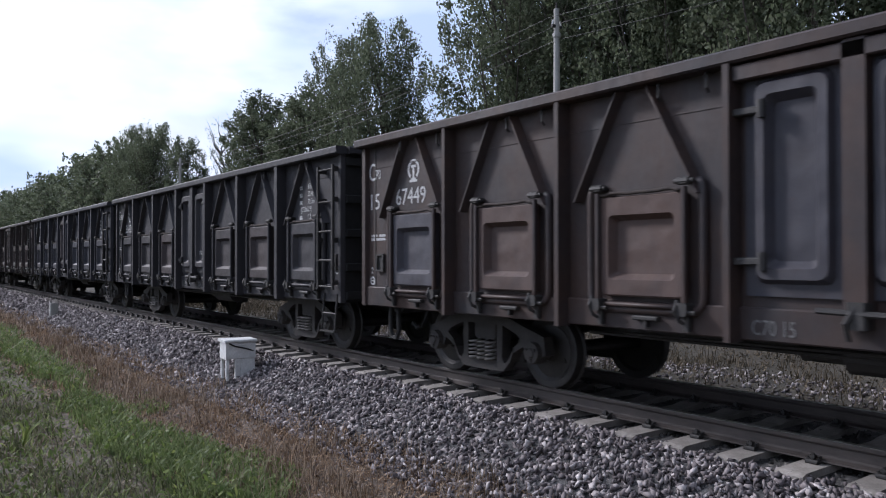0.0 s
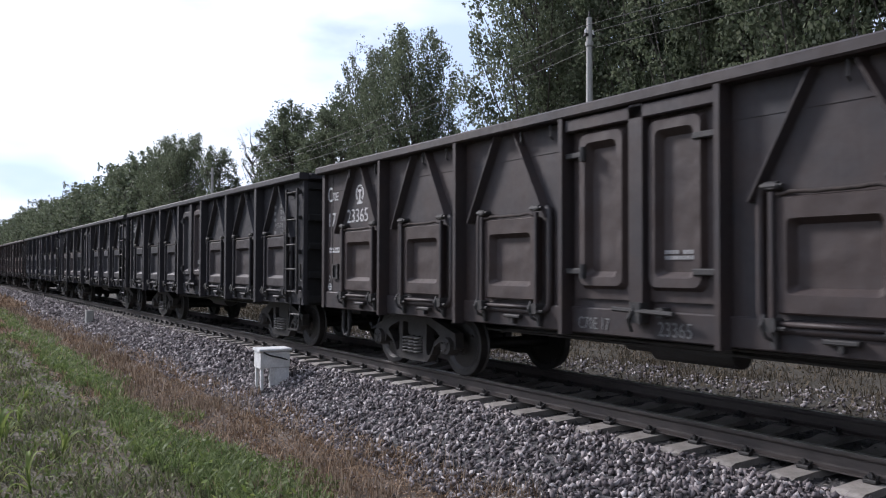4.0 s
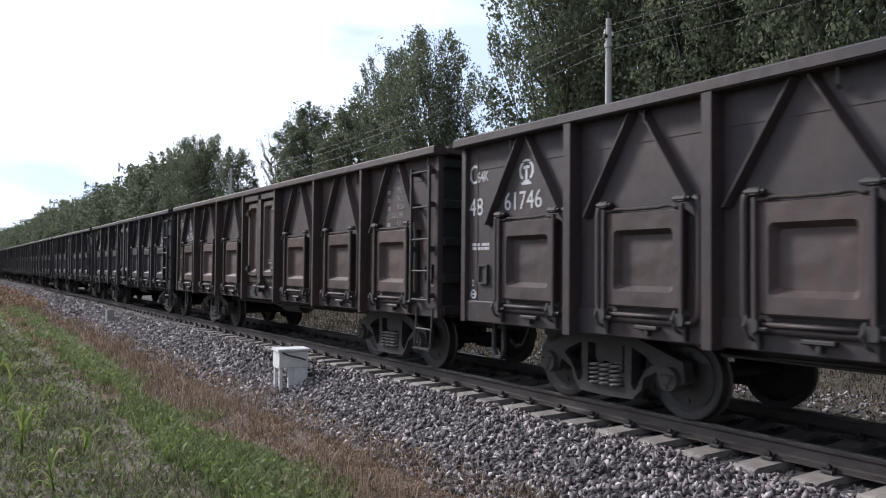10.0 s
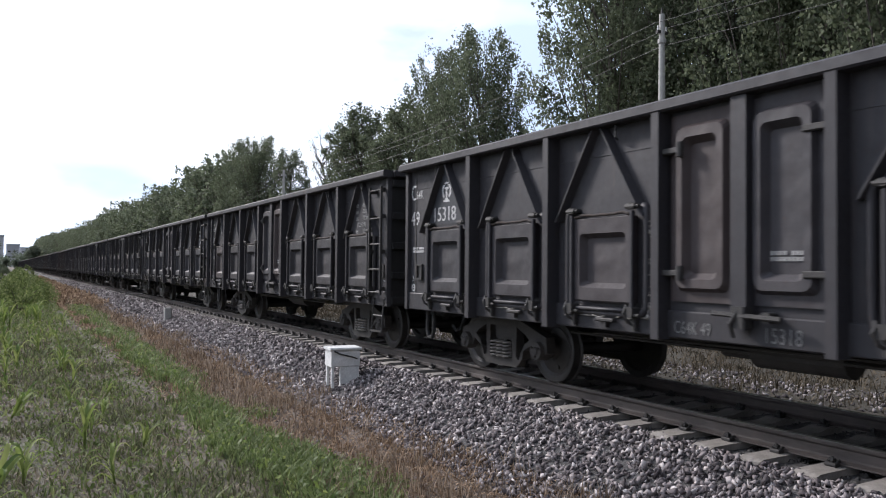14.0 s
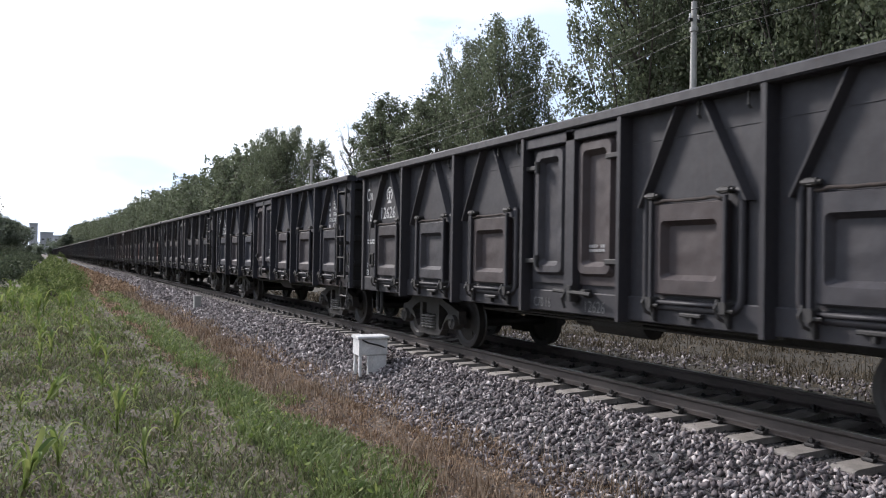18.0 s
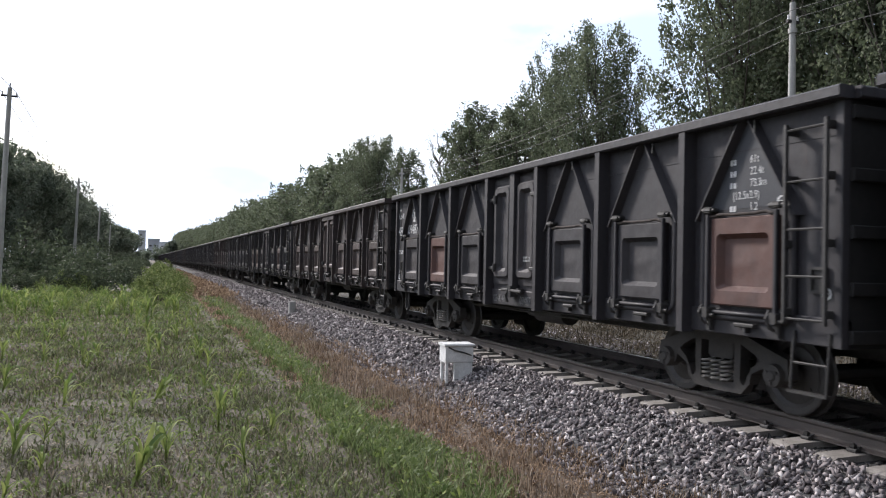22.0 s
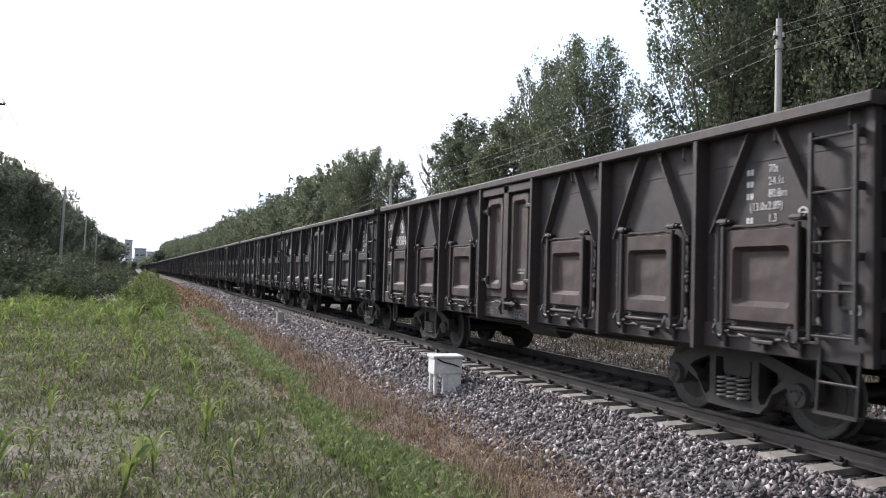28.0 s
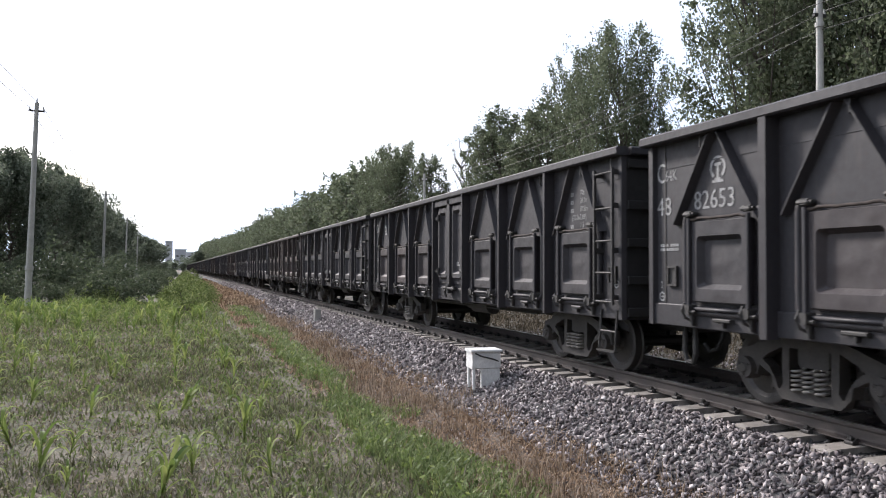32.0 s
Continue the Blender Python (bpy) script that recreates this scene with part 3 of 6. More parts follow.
def ringed_panel(w, z0, z1, name):
    """A tall door leaf: flat plate with a raised, rounded ring pressed into it."""
    ins = [(0.0, 0.0, 0.02), (0.0, 0.03, 0.02), (0.085, 0.03, 0.07), (0.115, 0.09, 0.08), (0.185, 0.09, 0.06), (0.235, 0.015, 0.04)]
    return panel_from(name, [(-w / 2 + a, w / 2 - a, z0 + a * 1.15, z1 - a * 1.25, d) for a, d, _ in ins], [r for _, _, r in ins])


def pressed_panel(w, z0, z1, name, inset=0.085, top=0.17, proud=0.075, deep=0.008):
    """A pressed door panel: raised rim, sloping walls and a sunken field."""
    a, b = -w / 2, w / 2
    rings = [(a, b, z0, z1, 0.0), (a, b, z0, z1, proud), (a + 0.015, b - 0.015, z0 + 0.015, z1 - 0.012, proud + 0.012), (a + inset, b - inset, z0 + 0.15, z1 - top, proud + 0.012), (a + inset + 0.05, b - inset - 0.05, z0 + 0.15 + 0.055, z1 - top - 0.05, deep)]
    return panel_from(name, rings, (0.02, 0.02, 0.03, 0.05, 0.035))


def panel_from(name, rings, rounds):
    """Nested rounded rectangles (y0, y1, z0, z1, height) bridged into one plate."""
    s = Solid()
    p, m = [], 16
    for j, (y0, y1, u0, u1, d) in enumerate(rings):
        r = rounds[j]
        for cy, cz, a0 in ((y1 - r, u0 + r, -90), (y1 - r, u1 - r, 0), (y0 + r, u1 - r, 90), (y0 + r, u0 + r, 180)):
            for t in range(4):
                a = math.radians(a0 + 30 * t)
                p.append((-SHEET - d, cy + r * math.cos(a), cz + r * math.sin(a)))
    q = [(m * j + k, m * j + m + k, m * j + m + (k + 1) % m, m * j + (k + 1) % m) for j in range(len(rings) - 1) for k in range(m)]
    e = m * (len(rings) - 1)
    q.append(tuple(range(e + m - 1, e - 1, -1)))
    s.add(p, q)
    me = s.mesh(name, M_DOOR)
    bm = bmesh.new()
    bm.from_mesh(me)
    for f in bm.faces:
        f.normal_update()
    if sum(f.normal.x * f.calc_area() for f in bm.faces) > 0:
        bmesh.ops.reverse_faces(bm, faces=bm.faces)
    bm.to_mesh(me)
    bm.free()
    return me


def strap_mesh():
    s = Solid()
    s.box(-SHEET - 0.125, -SHEET - 0.075, -0.024, 0.024, 1.08, 2.08, None, 0.01)
    k = len(s.f)
    s.tube((-SHEET - 0.10, -0.055, 2.125), (-SHEET - 0.10, 0.055, 2.125), 0.036, 0.036, 10)
    s.tube((-SHEET - 0.10, -0.09, 2.125), (-SHEET - 0.10, 0.09, 2.125), 0.022, 0.022, 8)
    s.box(-SHEET - 0.13, -SHEET, -0.04, 0.04, 2.10, 2.16, None, 0.02)
    return s.mesh("strap", M_PAINT, False, M_IRON, k)


def lip_mesh():
    """The rusty, lumpy lip over a drop door, its colour darkened as a shaded gap."""
    rng = np.random.default_rng(2)
    s = Solid()
    s.path([(-SHEET - 0.085 + rng.normal(0, 0.006), -0.46 + 0.92 * k / 14, 2.068 + rng.normal(0, 0.006)) for k in range(15)], 0.017, 6)
    return s.mesh("door_lip", M_RUSTED_SHADE, True)


def latch_mesh():
    s = Solid()
    s.box(-SHEET - 0.15, -SHEET - 0.03, -0.05, 0.05, 0.99, 1.10, None, 0.015)
    s.tube((-SHEET - 0.12, -0.12, 1.02), (-SHEET - 0.12, 0.10, 1.02), 0.018, 0.018, 6)
    s.path([(-SHEET - 0.13, 0.05, 1.12), (-SHEET - 0.16, 0.06, 1.04), (-SHEET - 0.13, 0.04, 0.95), (-SHEET - 0.07, 0.02, 0.92)], 0.017, 6)
    s.box(-SHEET - 0.09, -SHEET - 0.03, -0.03, 0.03, 0.86, 0.99, None, 0.01)
    return s.mesh("latch", M_IRON)


def frame_mesh(w):
    """The seat round a drop door: a rounded ridge down both sides and along the foot."""
    a = w / 2 + 0.09
    turn = [(a - 0.13 * (1 - math.cos(t)), 1.14 - 0.13 * math.sin(t)) for t in (0, 0.4, 0.8, 1.2, math.pi / 2)]
    half = [(a - 0.06, 2.13), (a - 0.012, 2.10), (a, 2.03), (a, 1.7), (a, 1.4)] + turn
    pts = half + [(-y, z) for y, z in reversed(half)]
    s = Solid()
    s.path([(-SHEET - 0.028, y, z) for y, z in pts], 0.042, 7)
    s.box(-SHEET - 0.095, -SHEET, -a + 0.14, a - 0.14, 1.035, 1.075, None, 0.012)
    return s.mesh("door_seat", M_PAINT, True)


def catch_mesh():
    s = Solid()
    s.box(-SHEET - 0.10, -SHEET - 0.03, -0.13, 0.13, 0.925, 0.965, None, 0.01)
    s.box(-SHEET - 0.09, -SHEET - 0.03, -0.02, 0.02, 0.87, 0.94, None, 0.008)
    return s.mesh("catch", M_IRON)


def side_hinge_mesh():
    s = Solid()
    s.box(-SHEET - 0.11, -SHEET - 0.03, -0.20, 0.06, -0.03, 0.03, None, 0.01)
    s.tube((-SHEET - 0.11, -0.2, -0.07), (-SHEET - 0.11, -0.2, 0.07), 0.035, 0.035, 8)
    return s.mesh("hinge", M_IRON)


def bar_latch_mesh():
    s = Solid()
    s.tube((-SHEET - 0.15, -0.42, 1.08), (-SHEET - 0.15, 0.28, 1.10), 0.024, 0.024, 7)
    s.box(-SHEET - 0.17, -SHEET - 0.04, -0.07, 0.07, 0.98, 1.17, None, 0.015)
    s.box(-SHEET - 0.14, -SHEET - 0.04, -0.30, -0.22, 1.04, 1.13, None, 0.01)
    s.path([(-SHEET - 0.15, 0.0, 1.15), (-SHEET - 0.19, 0.06, 1.02), (-SHEET - 0.15, 0.05, 0.90)], 0.02, 6)
    return s.mesh("bar_latch", M_IRON)


def ladder_rail_mesh():
    """Two stiles held off the side on short brackets."""
    s = Solid()
    for y in (0.0, -0.46):
        s.box(-SHEET - 0.15, -SHEET - 0.11, y - 0.02, y + 0.02, 1.02, 2.86, None, 0.006)
        for z in (1.12, 1.75, 2.35, 2.80):
            s.box(-SHEET - 0.13, -SHEET, y - 0.028, y + 0.028, z - 0.035, z + 0.035, None, 0.006)
    return s.mesh("ladder_rail", M_IRON)


def coil_mesh():
    s = Solid()
    turns, seg, r, t = 5, 12, 0.062, 0.017
    pts = [(r * math.cos(2 * math.pi * k / seg), r * math.sin(2 * math.pi * k / seg), 0.24 * k / (turns * seg)) for k in range(turns * seg + 1)]
    s.path(pts, t, 5)
    return s.mesh("spring", M_SPRING, True)


def sideframe_mesh(wb):
    """A cast frame in one outline with two windows and the spring opening."""
    h = wb / 2
    half = [(0.0, 0.80), (0.40, 0.80), (h - 0.05, 0.66), (h + 0.15, 0.60), (h + 0.17, 0.40), (h + 0.08, 0.36), (h - 0.14, 0.36), (h - 0.18, 0.47), (h - 0.40, 0.36), (0.38, 0.15), (0.0, 0.14)]
    outer = half + [(-y, z) for y, z in reversed(half[1:-1])]
    win = [(0.37, 0.69), (h - 0.30, 0.60), (h - 0.22, 0.54), (h - 0.33, 0.46), (0.50, 0.27), (0.40, 0.25), (0.36, 0.30)]
    mid = [(-0.27, 0.26), (0.27, 0.26), (0.27, 0.69), (-0.27, 0.69)]
    loops = [outer, win, [(-y, z) for y, z in win], mid]
    flat = [p for lp in loops for p in lp]
    tris = geometry.tessellate_polygon([[Vector((y, z, 0)) for y, z in lp] for lp in loops])
    n = len(flat)
    s = Solid()
    q = [(a, b, c) for a, b, c in tris] + [(n + c, n + b, n + a) for a, b, c in tris]
    k = 0
    for lp in loops:
        m = len(lp)
        q += [(k + i, k + (i + 1) % m, n + k + (i + 1) % m, n + k + i) for i in range(m)]
        k += m
    s.add([(-0.07, y, z) for y, z in flat] + [(0.07, y, z) for y, z in flat], q)
    me = s.mesh("sideframe", M_CAST)
    bm = bmesh.new()
    bm.from_mesh(me)
    bmesh.ops.recalc_face_normals(bm, faces=bm.faces)
    bm.to_mesh(me)
    bm.free()
    return me


def axle_box_mesh():
    s = Solid()
    s.lathe([(0.0, -0.13), (0.045, -0.13), (0.06, -0.115), (0.115, -0.11), (0.125, -0.06), (0.125, 0.05)], seg=18)
    for k in range(3):
        t = 2.1 * k + 0.5
        s.tube((-0.13, 0.075 * math.cos(t), 0.075 * math.sin(t)), (-0.10, 0.075 * math.cos(t), 0.075 * math.sin(t)), 0.018, 0.018, 6)
    return s.mesh("axle_box", M_CAST)


def bogie_mesh(wb):
    s = Solid()
    s.box(-1.0, 1.0, -0.20, 0.20, 0.50, 0.76, None, 0.03)
    s.tube((0, 0, 0.7), (0, 0, 0.9), 0.2, 0.2, 14)
    for d in (-1, 1):
        s.box(-0.85, 0.85, d * (wb / 2 - 0.60) - 0.05, d * (wb / 2 - 0.60) + 0.05, 0.30, 0.42, None, 0.01)
        for e in (-1, 1):
            s.box(e * 0.75 - 0.05, e * 0.75 + 0.05, d * (wb / 2 - 0.50) - 0.06, d * (wb / 2 - 0.50) + 0.06, 0.24, 0.58, None, 0.02)
    return s.mesh("bogie", M_CAST)


END_RIB = Solid().box(-SHEET + 0.02, SHEET - 0.02, -0.022, 0.022, -0.06, 0.06, None, 0.01).mesh("end_rib", M_SOOT_SHADE)
CROSS = Solid().box(-1.40, 1.40, -0.06, 0.06, Z_SILL + 0.02, Z_SILL + 0.2).mesh("crossmember", M_IRON)


def build_meshes(length, wb):
    b = bays(length)
    wide = length > 13
    lap = Solid().box(-SHEET - 0.006, -SHEET + 0.004, -length / 2 + 0.1, length / 2 - 0.1, 2.71, 2.722).mesh("lap_seam", M_PAINT)
    return dict(length=length, wb=wb, lap=lap, b=b, mids=bay_middles(b), left=ME["wide_l" if wide else "brace_l"], right=ME["wide_r" if wide else "brace_r"], sheet=side_sheet(length), sill=sill_mesh(length), chord=chord_mesh(length),
                post=post_mesh(0.055) if length > 13 else ME["post"], bogie=bogie_mesh(wb), frame=sideframe_mesh(wb))


ME = dict(post=post_mesh(0.10), end_post=post_mesh(0.08, Z_SILL, Z_TOP - 0.1, SHEET + 0.06), mid_post=post_mesh(0.16, Z_SILL + 0.27, Z_TOP - 0.12, SHEET + 0.13), brace_l=brace_mesh(-0.62), brace_r=brace_mesh(0.62), wide_l=brace_mesh(-0.52), wide_r=brace_mesh(0.52),
          door=pressed_panel(0.90, 1.13, 2.04, "drop_door"), strap=strap_mesh(), latch=latch_mesh(), seat=frame_mesh(1.05), lip=lip_mesh(), catch=catch_mesh(),
          hinge=side_hinge_mesh(), bar=bar_latch_mesh(), lrail=ladder_rail_mesh(), coil=coil_mesh(), box=axle_box_mesh())
ME["seam"] = Solid().box(-SHEET - 0.008, -SHEET, -0.008, 0.008, Z_SILL + 0.26, Z_TOP - 0.12).mesh("weld_seam", M_IRON)
ME["pocket"] = Solid().box(-SHEET - 0.035, -SHEET, -0.09, -0.068, 1.30, 1.54).box(-SHEET - 0.035, -SHEET, 0.068, 0.09, 1.30, 1.54).box(-SHEET - 0.035, -SHEET, -0.068, 0.068, 1.30, 1.325).box(-SHEET - 0.035, -SHEET, -0.068, 0.068, 1.515, 1.54).box(-SHEET - 0.01, -SHEET, -0.068, 0.068, 1.325, 1.515).mesh("card_pocket", M_IRON)
ME["rung"] = Solid().tube((-SHEET - 0.13, -0.02, 0), (-SHEET - 0.13, 0.46, 0), 0.013, 0.013, 6).mesh("rung", M_IRON)
ME["hook"] = Solid().path([(-SHEET - 0.03, 0, Z_TOP - 0.12), (-SHEET - 0.09, 0, Z_TOP - 0.13), (-SHEET - 0.09, 0, Z_TOP - 0.25), (-SHEET - 0.05, 0, Z_TOP - 0.28)], 0.012, 5).mesh("hook", M_IRON)
ME["step"] = Solid().path([(-SHEET - 0.05, 0.0, 0.95), (-SHEET - 0.09, 0.0, 0.40), (-SHEET - 0.09, 0.40, 0.40), (-SHEET - 0.05, 0.40, 0.95)], 0.016, 6).path([(-SHEET - 0.07, 0.0, 0.66), (-SHEET - 0.07, 0.40, 0.66)], 0.014, 6).box(-SHEET - 0.12, -SHEET - 0.05, -0.02, 0.42, 0.385, 0.41).mesh("foot_step", M_IRON)
ME["hose"] = Solid().path([(-0.35, 0, 0.80), (-0.36, 0.05, 0.62), (-0.36, 0.16, 0.46), (-0.36, 0.30, 0.42), (-0.36, 0.42, 0.50)], 0.03, 7).mesh("brake_hose", M_RUBBER)
ME["loop"] = Solid().path([(-1.36, -0.10, 0.86), (-1.36, -0.11, 0.52), (-1.36, -0.06, 0.42), (-1.36, 0.04, 0.42), (-1.36, 0.09, 0.52), (-1.36, 0.08, 0.86)], 0.034, 7).mesh("hanging_hose", M_RUBBER)


def add_side(wagon, g, mirror, level):
    """One long side; mirror turns it about the vertical axis for the side away from the field."""
    turn = pose(0, 0, 0, 0, 0, 180) if mirror else Matrix()
    b, length, mids = g["b"], g["length"], g["mids"]
    full = level == 2
    put = lambda name, me, at=(0, 0, 0), label="", parent=None: part(name, me, parent or wagon, turn @ Matrix.Translation(at), label)
    put("side_sheet", g["sheet"])
    put("side_sill", g["sill"])
    put("top_chord", g["chord"])
    if level == 0 or mirror:
        # the side away from the field, and the sides of the last wagons, in joined pieces
        if "braces" not in g:
            js, jd, jp = Solid(), Solid(), Solid()
            for i in range(8):
                me = g["post"] if 0 < i < 7 else ME["end_post"]
                jp.add([(v.co.x, v.co.y + b[i] + (-0.045 if i == 0 else 0.045 if i == 7 else 0), v.co.z) for v in me.vertices], [tuple(f.vertices) for f in me.polygons])
            for i in (0, 1, 2, 4, 5, 6):
                mid = mids[i]
                gable = gable_middle(mids, i)
                for d, me in ((0.69, g["left"]), (-0.69, g["right"])):
                    js.add([(v.co.x, v.co.y + gable + d, v.co.z) for v in me.vertices], [tuple(f.vertices) for f in me.polygons])
                me = ME["door"]
                jd.add([(v.co.x, v.co.y + mid, v.co.z) for v in me.vertices], [tuple(f.vertices) for f in me.polygons])
            g["braces"], g["doors"], g["posts"] = js.mesh("braces", M_PAINT), jd.mesh("drop_doors", M_DOOR), jp.mesh("posts", M_PAINT)
        tagged(put("braces", g["braces"]), kind="stuff")
        tagged(put("drop_doors", g["doors"]), kind="stuff")
        tagged(put("posts", g["posts"]), kind="stuff")
        return
    for i, y in enumerate(b):
        if i in (0, 7):
            put("corner_post", ME["end_post"], (0, y - 0.045 if i == 0 else y + 0.045, 0))
        else:
            put("post", g["post"], (0, y, 0))
    cy = (b[3] + b[4]) / 2
    put("door_post", ME["mid_post"], (0, cy - 0.04, 0))
    # six drop doors under their braces
    for i in range(7):
        if i == 3:
            continue
        mid = mids[i]
        gable = gable_middle(mids, i)
        put("brace", g["left"], (0, gable + 0.69, 0))
        put("brace", g["right"], (0, gable - 0.69, 0))
        door = put("drop_door", ME["door"], (0, mid, 0))
        if full:
            part("door_seat", ME["seat"], door)
            for d in (-0.475, 0.475):
                part("strap", ME["strap"], door, (0, d, 0))
                part("latch", ME["latch"], door, (0, d, 0))
            part("catch", ME["catch"], door, (0, -0.05, 0))
            part("door_lip", ME["lip"], door)
    # the pair of tall doors in the middle
    wid = (b[3] - b[4]) / 2 - 0.14
    if "tall" not in g:
        g["tall"] = ringed_panel(wid, 1.18, Z_TOP - 0.16, "tall_door")
    for d in (-1, 1):
        y = cy + d * (wid / 2 + 0.045)
        door = put("tall_door", g["tall"], (0, y, 0))
        if full:
            for z in (1.45, 2.62):
                part("hinge", ME["hinge"], door, pose(0, d * (wid / 2 + 0.02), z) @ (Matrix() if d > 0 else pose(-2 * SHEET - 0.14, 0, 0, 0, 0, 180) @ pose(0, 0, 0)))
    if full and length > 13:
        hd = Solid().box(-SHEET - 0.13, -SHEET, b[4] + 0.05, b[3] - 0.05, Z_TOP - 0.26, Z_TOP - 0.13, None, 0.012)
        put("door_header", hd.mesh("door_header", M_PAINT))
    if full:
        put("lap_seam", g["lap"])
        put("weld_seam", ME["seam"], (0, b[0] - 0.27, 0))
        put("weld_seam", ME["seam"], (0, b[7] + 0.05, 0))
        put("card_pocket", ME["pocket"], (0, b[0] - 0.42, 0))
        put("card_pocket", ME["pocket"], (0, b[7] + 0.29, 0))
        put("bar_latch", ME["bar"], (0, cy - 0.06, 0))
        # ladder at the leading end
        yl = b[7] + 0.58
        lad = put("ladder", ME["lrail"], (0, yl, 0), "dark iron side ladder")
        for z in (1.06, 1.45, 1.88, 2.32, 2.80):
            part("rung", ME["rung"], lad, (0, -0.45, z))
        put("foot_step", ME["step"], (0, b[7] + 0.13, 0))
        for i in range(7):
            put("hook", ME["hook"], (0, (b[i] + b[i + 1]) / 2 - 0.12 * (i % 3), 0))
            if length > 13:
                put("hook", ME["hook"], (0, b[i + 1] + 0.22 + 0.05 * (i % 2), 0))


def make_wagon(length, pitch_len, wb, centres, level):
    full = level == 2
    g = build_meshes(length, wb)
    w = new("gondola_wagon")
    h = length / 2
    fl = Solid()
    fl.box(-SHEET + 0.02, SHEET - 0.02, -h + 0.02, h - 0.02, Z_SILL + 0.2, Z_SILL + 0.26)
    part("floor", fl.mesh("floor", M_SOOT_SHADE), w)
    # coal load, sunk below the rim
    xs, ys = np.linspace(-SHEET + 0.03, SHEET - 0.03, 9), np.linspace(-h + 0.06, h - 0.06, 40)
    gx, gy = np.meshgrid(xs, ys)
    gz = 2.35 + 0.18 * np.cos(gx * 1.6) + 0.10 * np.sin(gy * 1.9) + RNG.normal(0, 0.03, gx.shape)
    i = (np.arange(39)[:, None] * 9 + np.arange(8)[None, :]).ravel()
    part("coal_load", big_mesh("coal_load", np.stack([gx.ravel(), gy.ravel(), gz.ravel()], 1), np.stack([i, i + 1, i + 10, i + 9], 1), M_COAL), w, None, "black coal load below the rim", "stuff")
    for d in (-1, 1):
        e = Solid()
        lo, hi = (d * h - 0.02, d * h) if d > 0 else (-h, -h + 0.02)
        # the end's black includes the shade of the gap, on top of soot
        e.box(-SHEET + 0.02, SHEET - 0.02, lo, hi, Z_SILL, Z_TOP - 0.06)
        wall = part("end_wall", e.mesh("end_wall", M_SOOT_SHADE), w, None, "sooty end wall with ribs, blackened for the shade between wagons")
        if level:
            for z in (Z_SILL + 0.1, 1.35, 1.85, 2.35, Z_TOP - 0.22):
                part("end_rib", END_RIB, wall, (0, d * (h + 0.022), z))
        r = Solid()
        y0, y1 = (h - 0.02, h + 0.10) if d > 0 else (-h - 0.10, -h + 0.02)
        r.box(-SHEET + 0.025, SHEET - 0.025, y0, y1, Z_TOP - 0.112, Z_TOP - 0.003, None, 0.015)
        part("end_rail", r.mesh("end_rail", M_PAINT), w)
        cp = Solid()
        ye = pitch_len / 2
        cp.box(-0.09, 0.09, min(d * (h - 0.5), d * (ye - 0.12)), max(d * (h - 0.5), d * (ye - 0.12)), 0.80, 0.98, None, 0.02)
        cp.box(-0.20, 0.17, d * (ye - 0.16) - 0.13, d * (ye - 0.16) + 0.13, 0.72, 1.06, None, 0.04)
        part("coupler", cp.mesh("coupler", M_CAST), w, None, "rusty automatic coupler")
        part("brake_hose", ME["hose"], w, pose(0, d * h, 0) if d > 0 else pose(0, -h, 0, 0, 0, 180))
    u = Solid()
    u.box(-0.28, 0.28, -h + 0.2, h - 0.2, 0.62, Z_SILL + 0.2, None, 0.02)
    part("underframe", u.mesh("underframe", M_IRON), w)
    if full:
        for y in np.linspace(-h + 2.9, h - 2.9, 4):
            part("crossmember", CROSS, w, (0, float(y), 0))
    t = Solid()
    t.tube((-0.75, -0.6, 0.72), (-0.75, 0.35, 0.72), 0.17, 0.17, 14)
    t.tube((-0.75, 0.35, 0.72), (-0.75, 0.75, 0.72), 0.10, 0.10, 12)
    part("air_tank", t.mesh("air_tank", M_IRON), w)
    rod = Solid().tube((-1.05, -2.6, 0.78), (-1.05, 2.4, 0.74), 0.016, 0.016, 6).tube((-0.9, -3.0, 0.70), (-0.9, 3.0, 0.70), 0.02, 0.02, 6)
    part("brake_rod", rod.mesh("brake_rod", M_IRON), w)
    add_side(w, g, False, level)
    add_side(w, g, True, level)
    if full:
        part("hanging_hose", ME["loop"], w, (0, h - 0.60, 0), "black rubber hose loop")
    for d in (-1, 1):
        bog = part("bogie", g["bogie"], w, (0, d * centres / 2, 0), "three-piece cast steel bogie")
        for s in (-1, 1):
            part("sideframe", g["frame"], bog, (s * 0.98, 0, 0))
            for y in (-0.15, 0.0, 0.15):
                if full and s < 0:
                    part("spring", ME["coil"], bog, (s * 1.04, y, 0.25))
            if full:
                for y in (-wb / 2, wb / 2):
                    part("axle_box", ME["box"], bog, pose(s * 1.0, y, R_WHEEL, 0, 0, 0 if s < 0 else 180))
        for y in (-wb / 2, wb / 2):
            part("wheelset", wheelset_mesh(), bog, (0, y, R_WHEEL))
    return w


WHEELSET = []


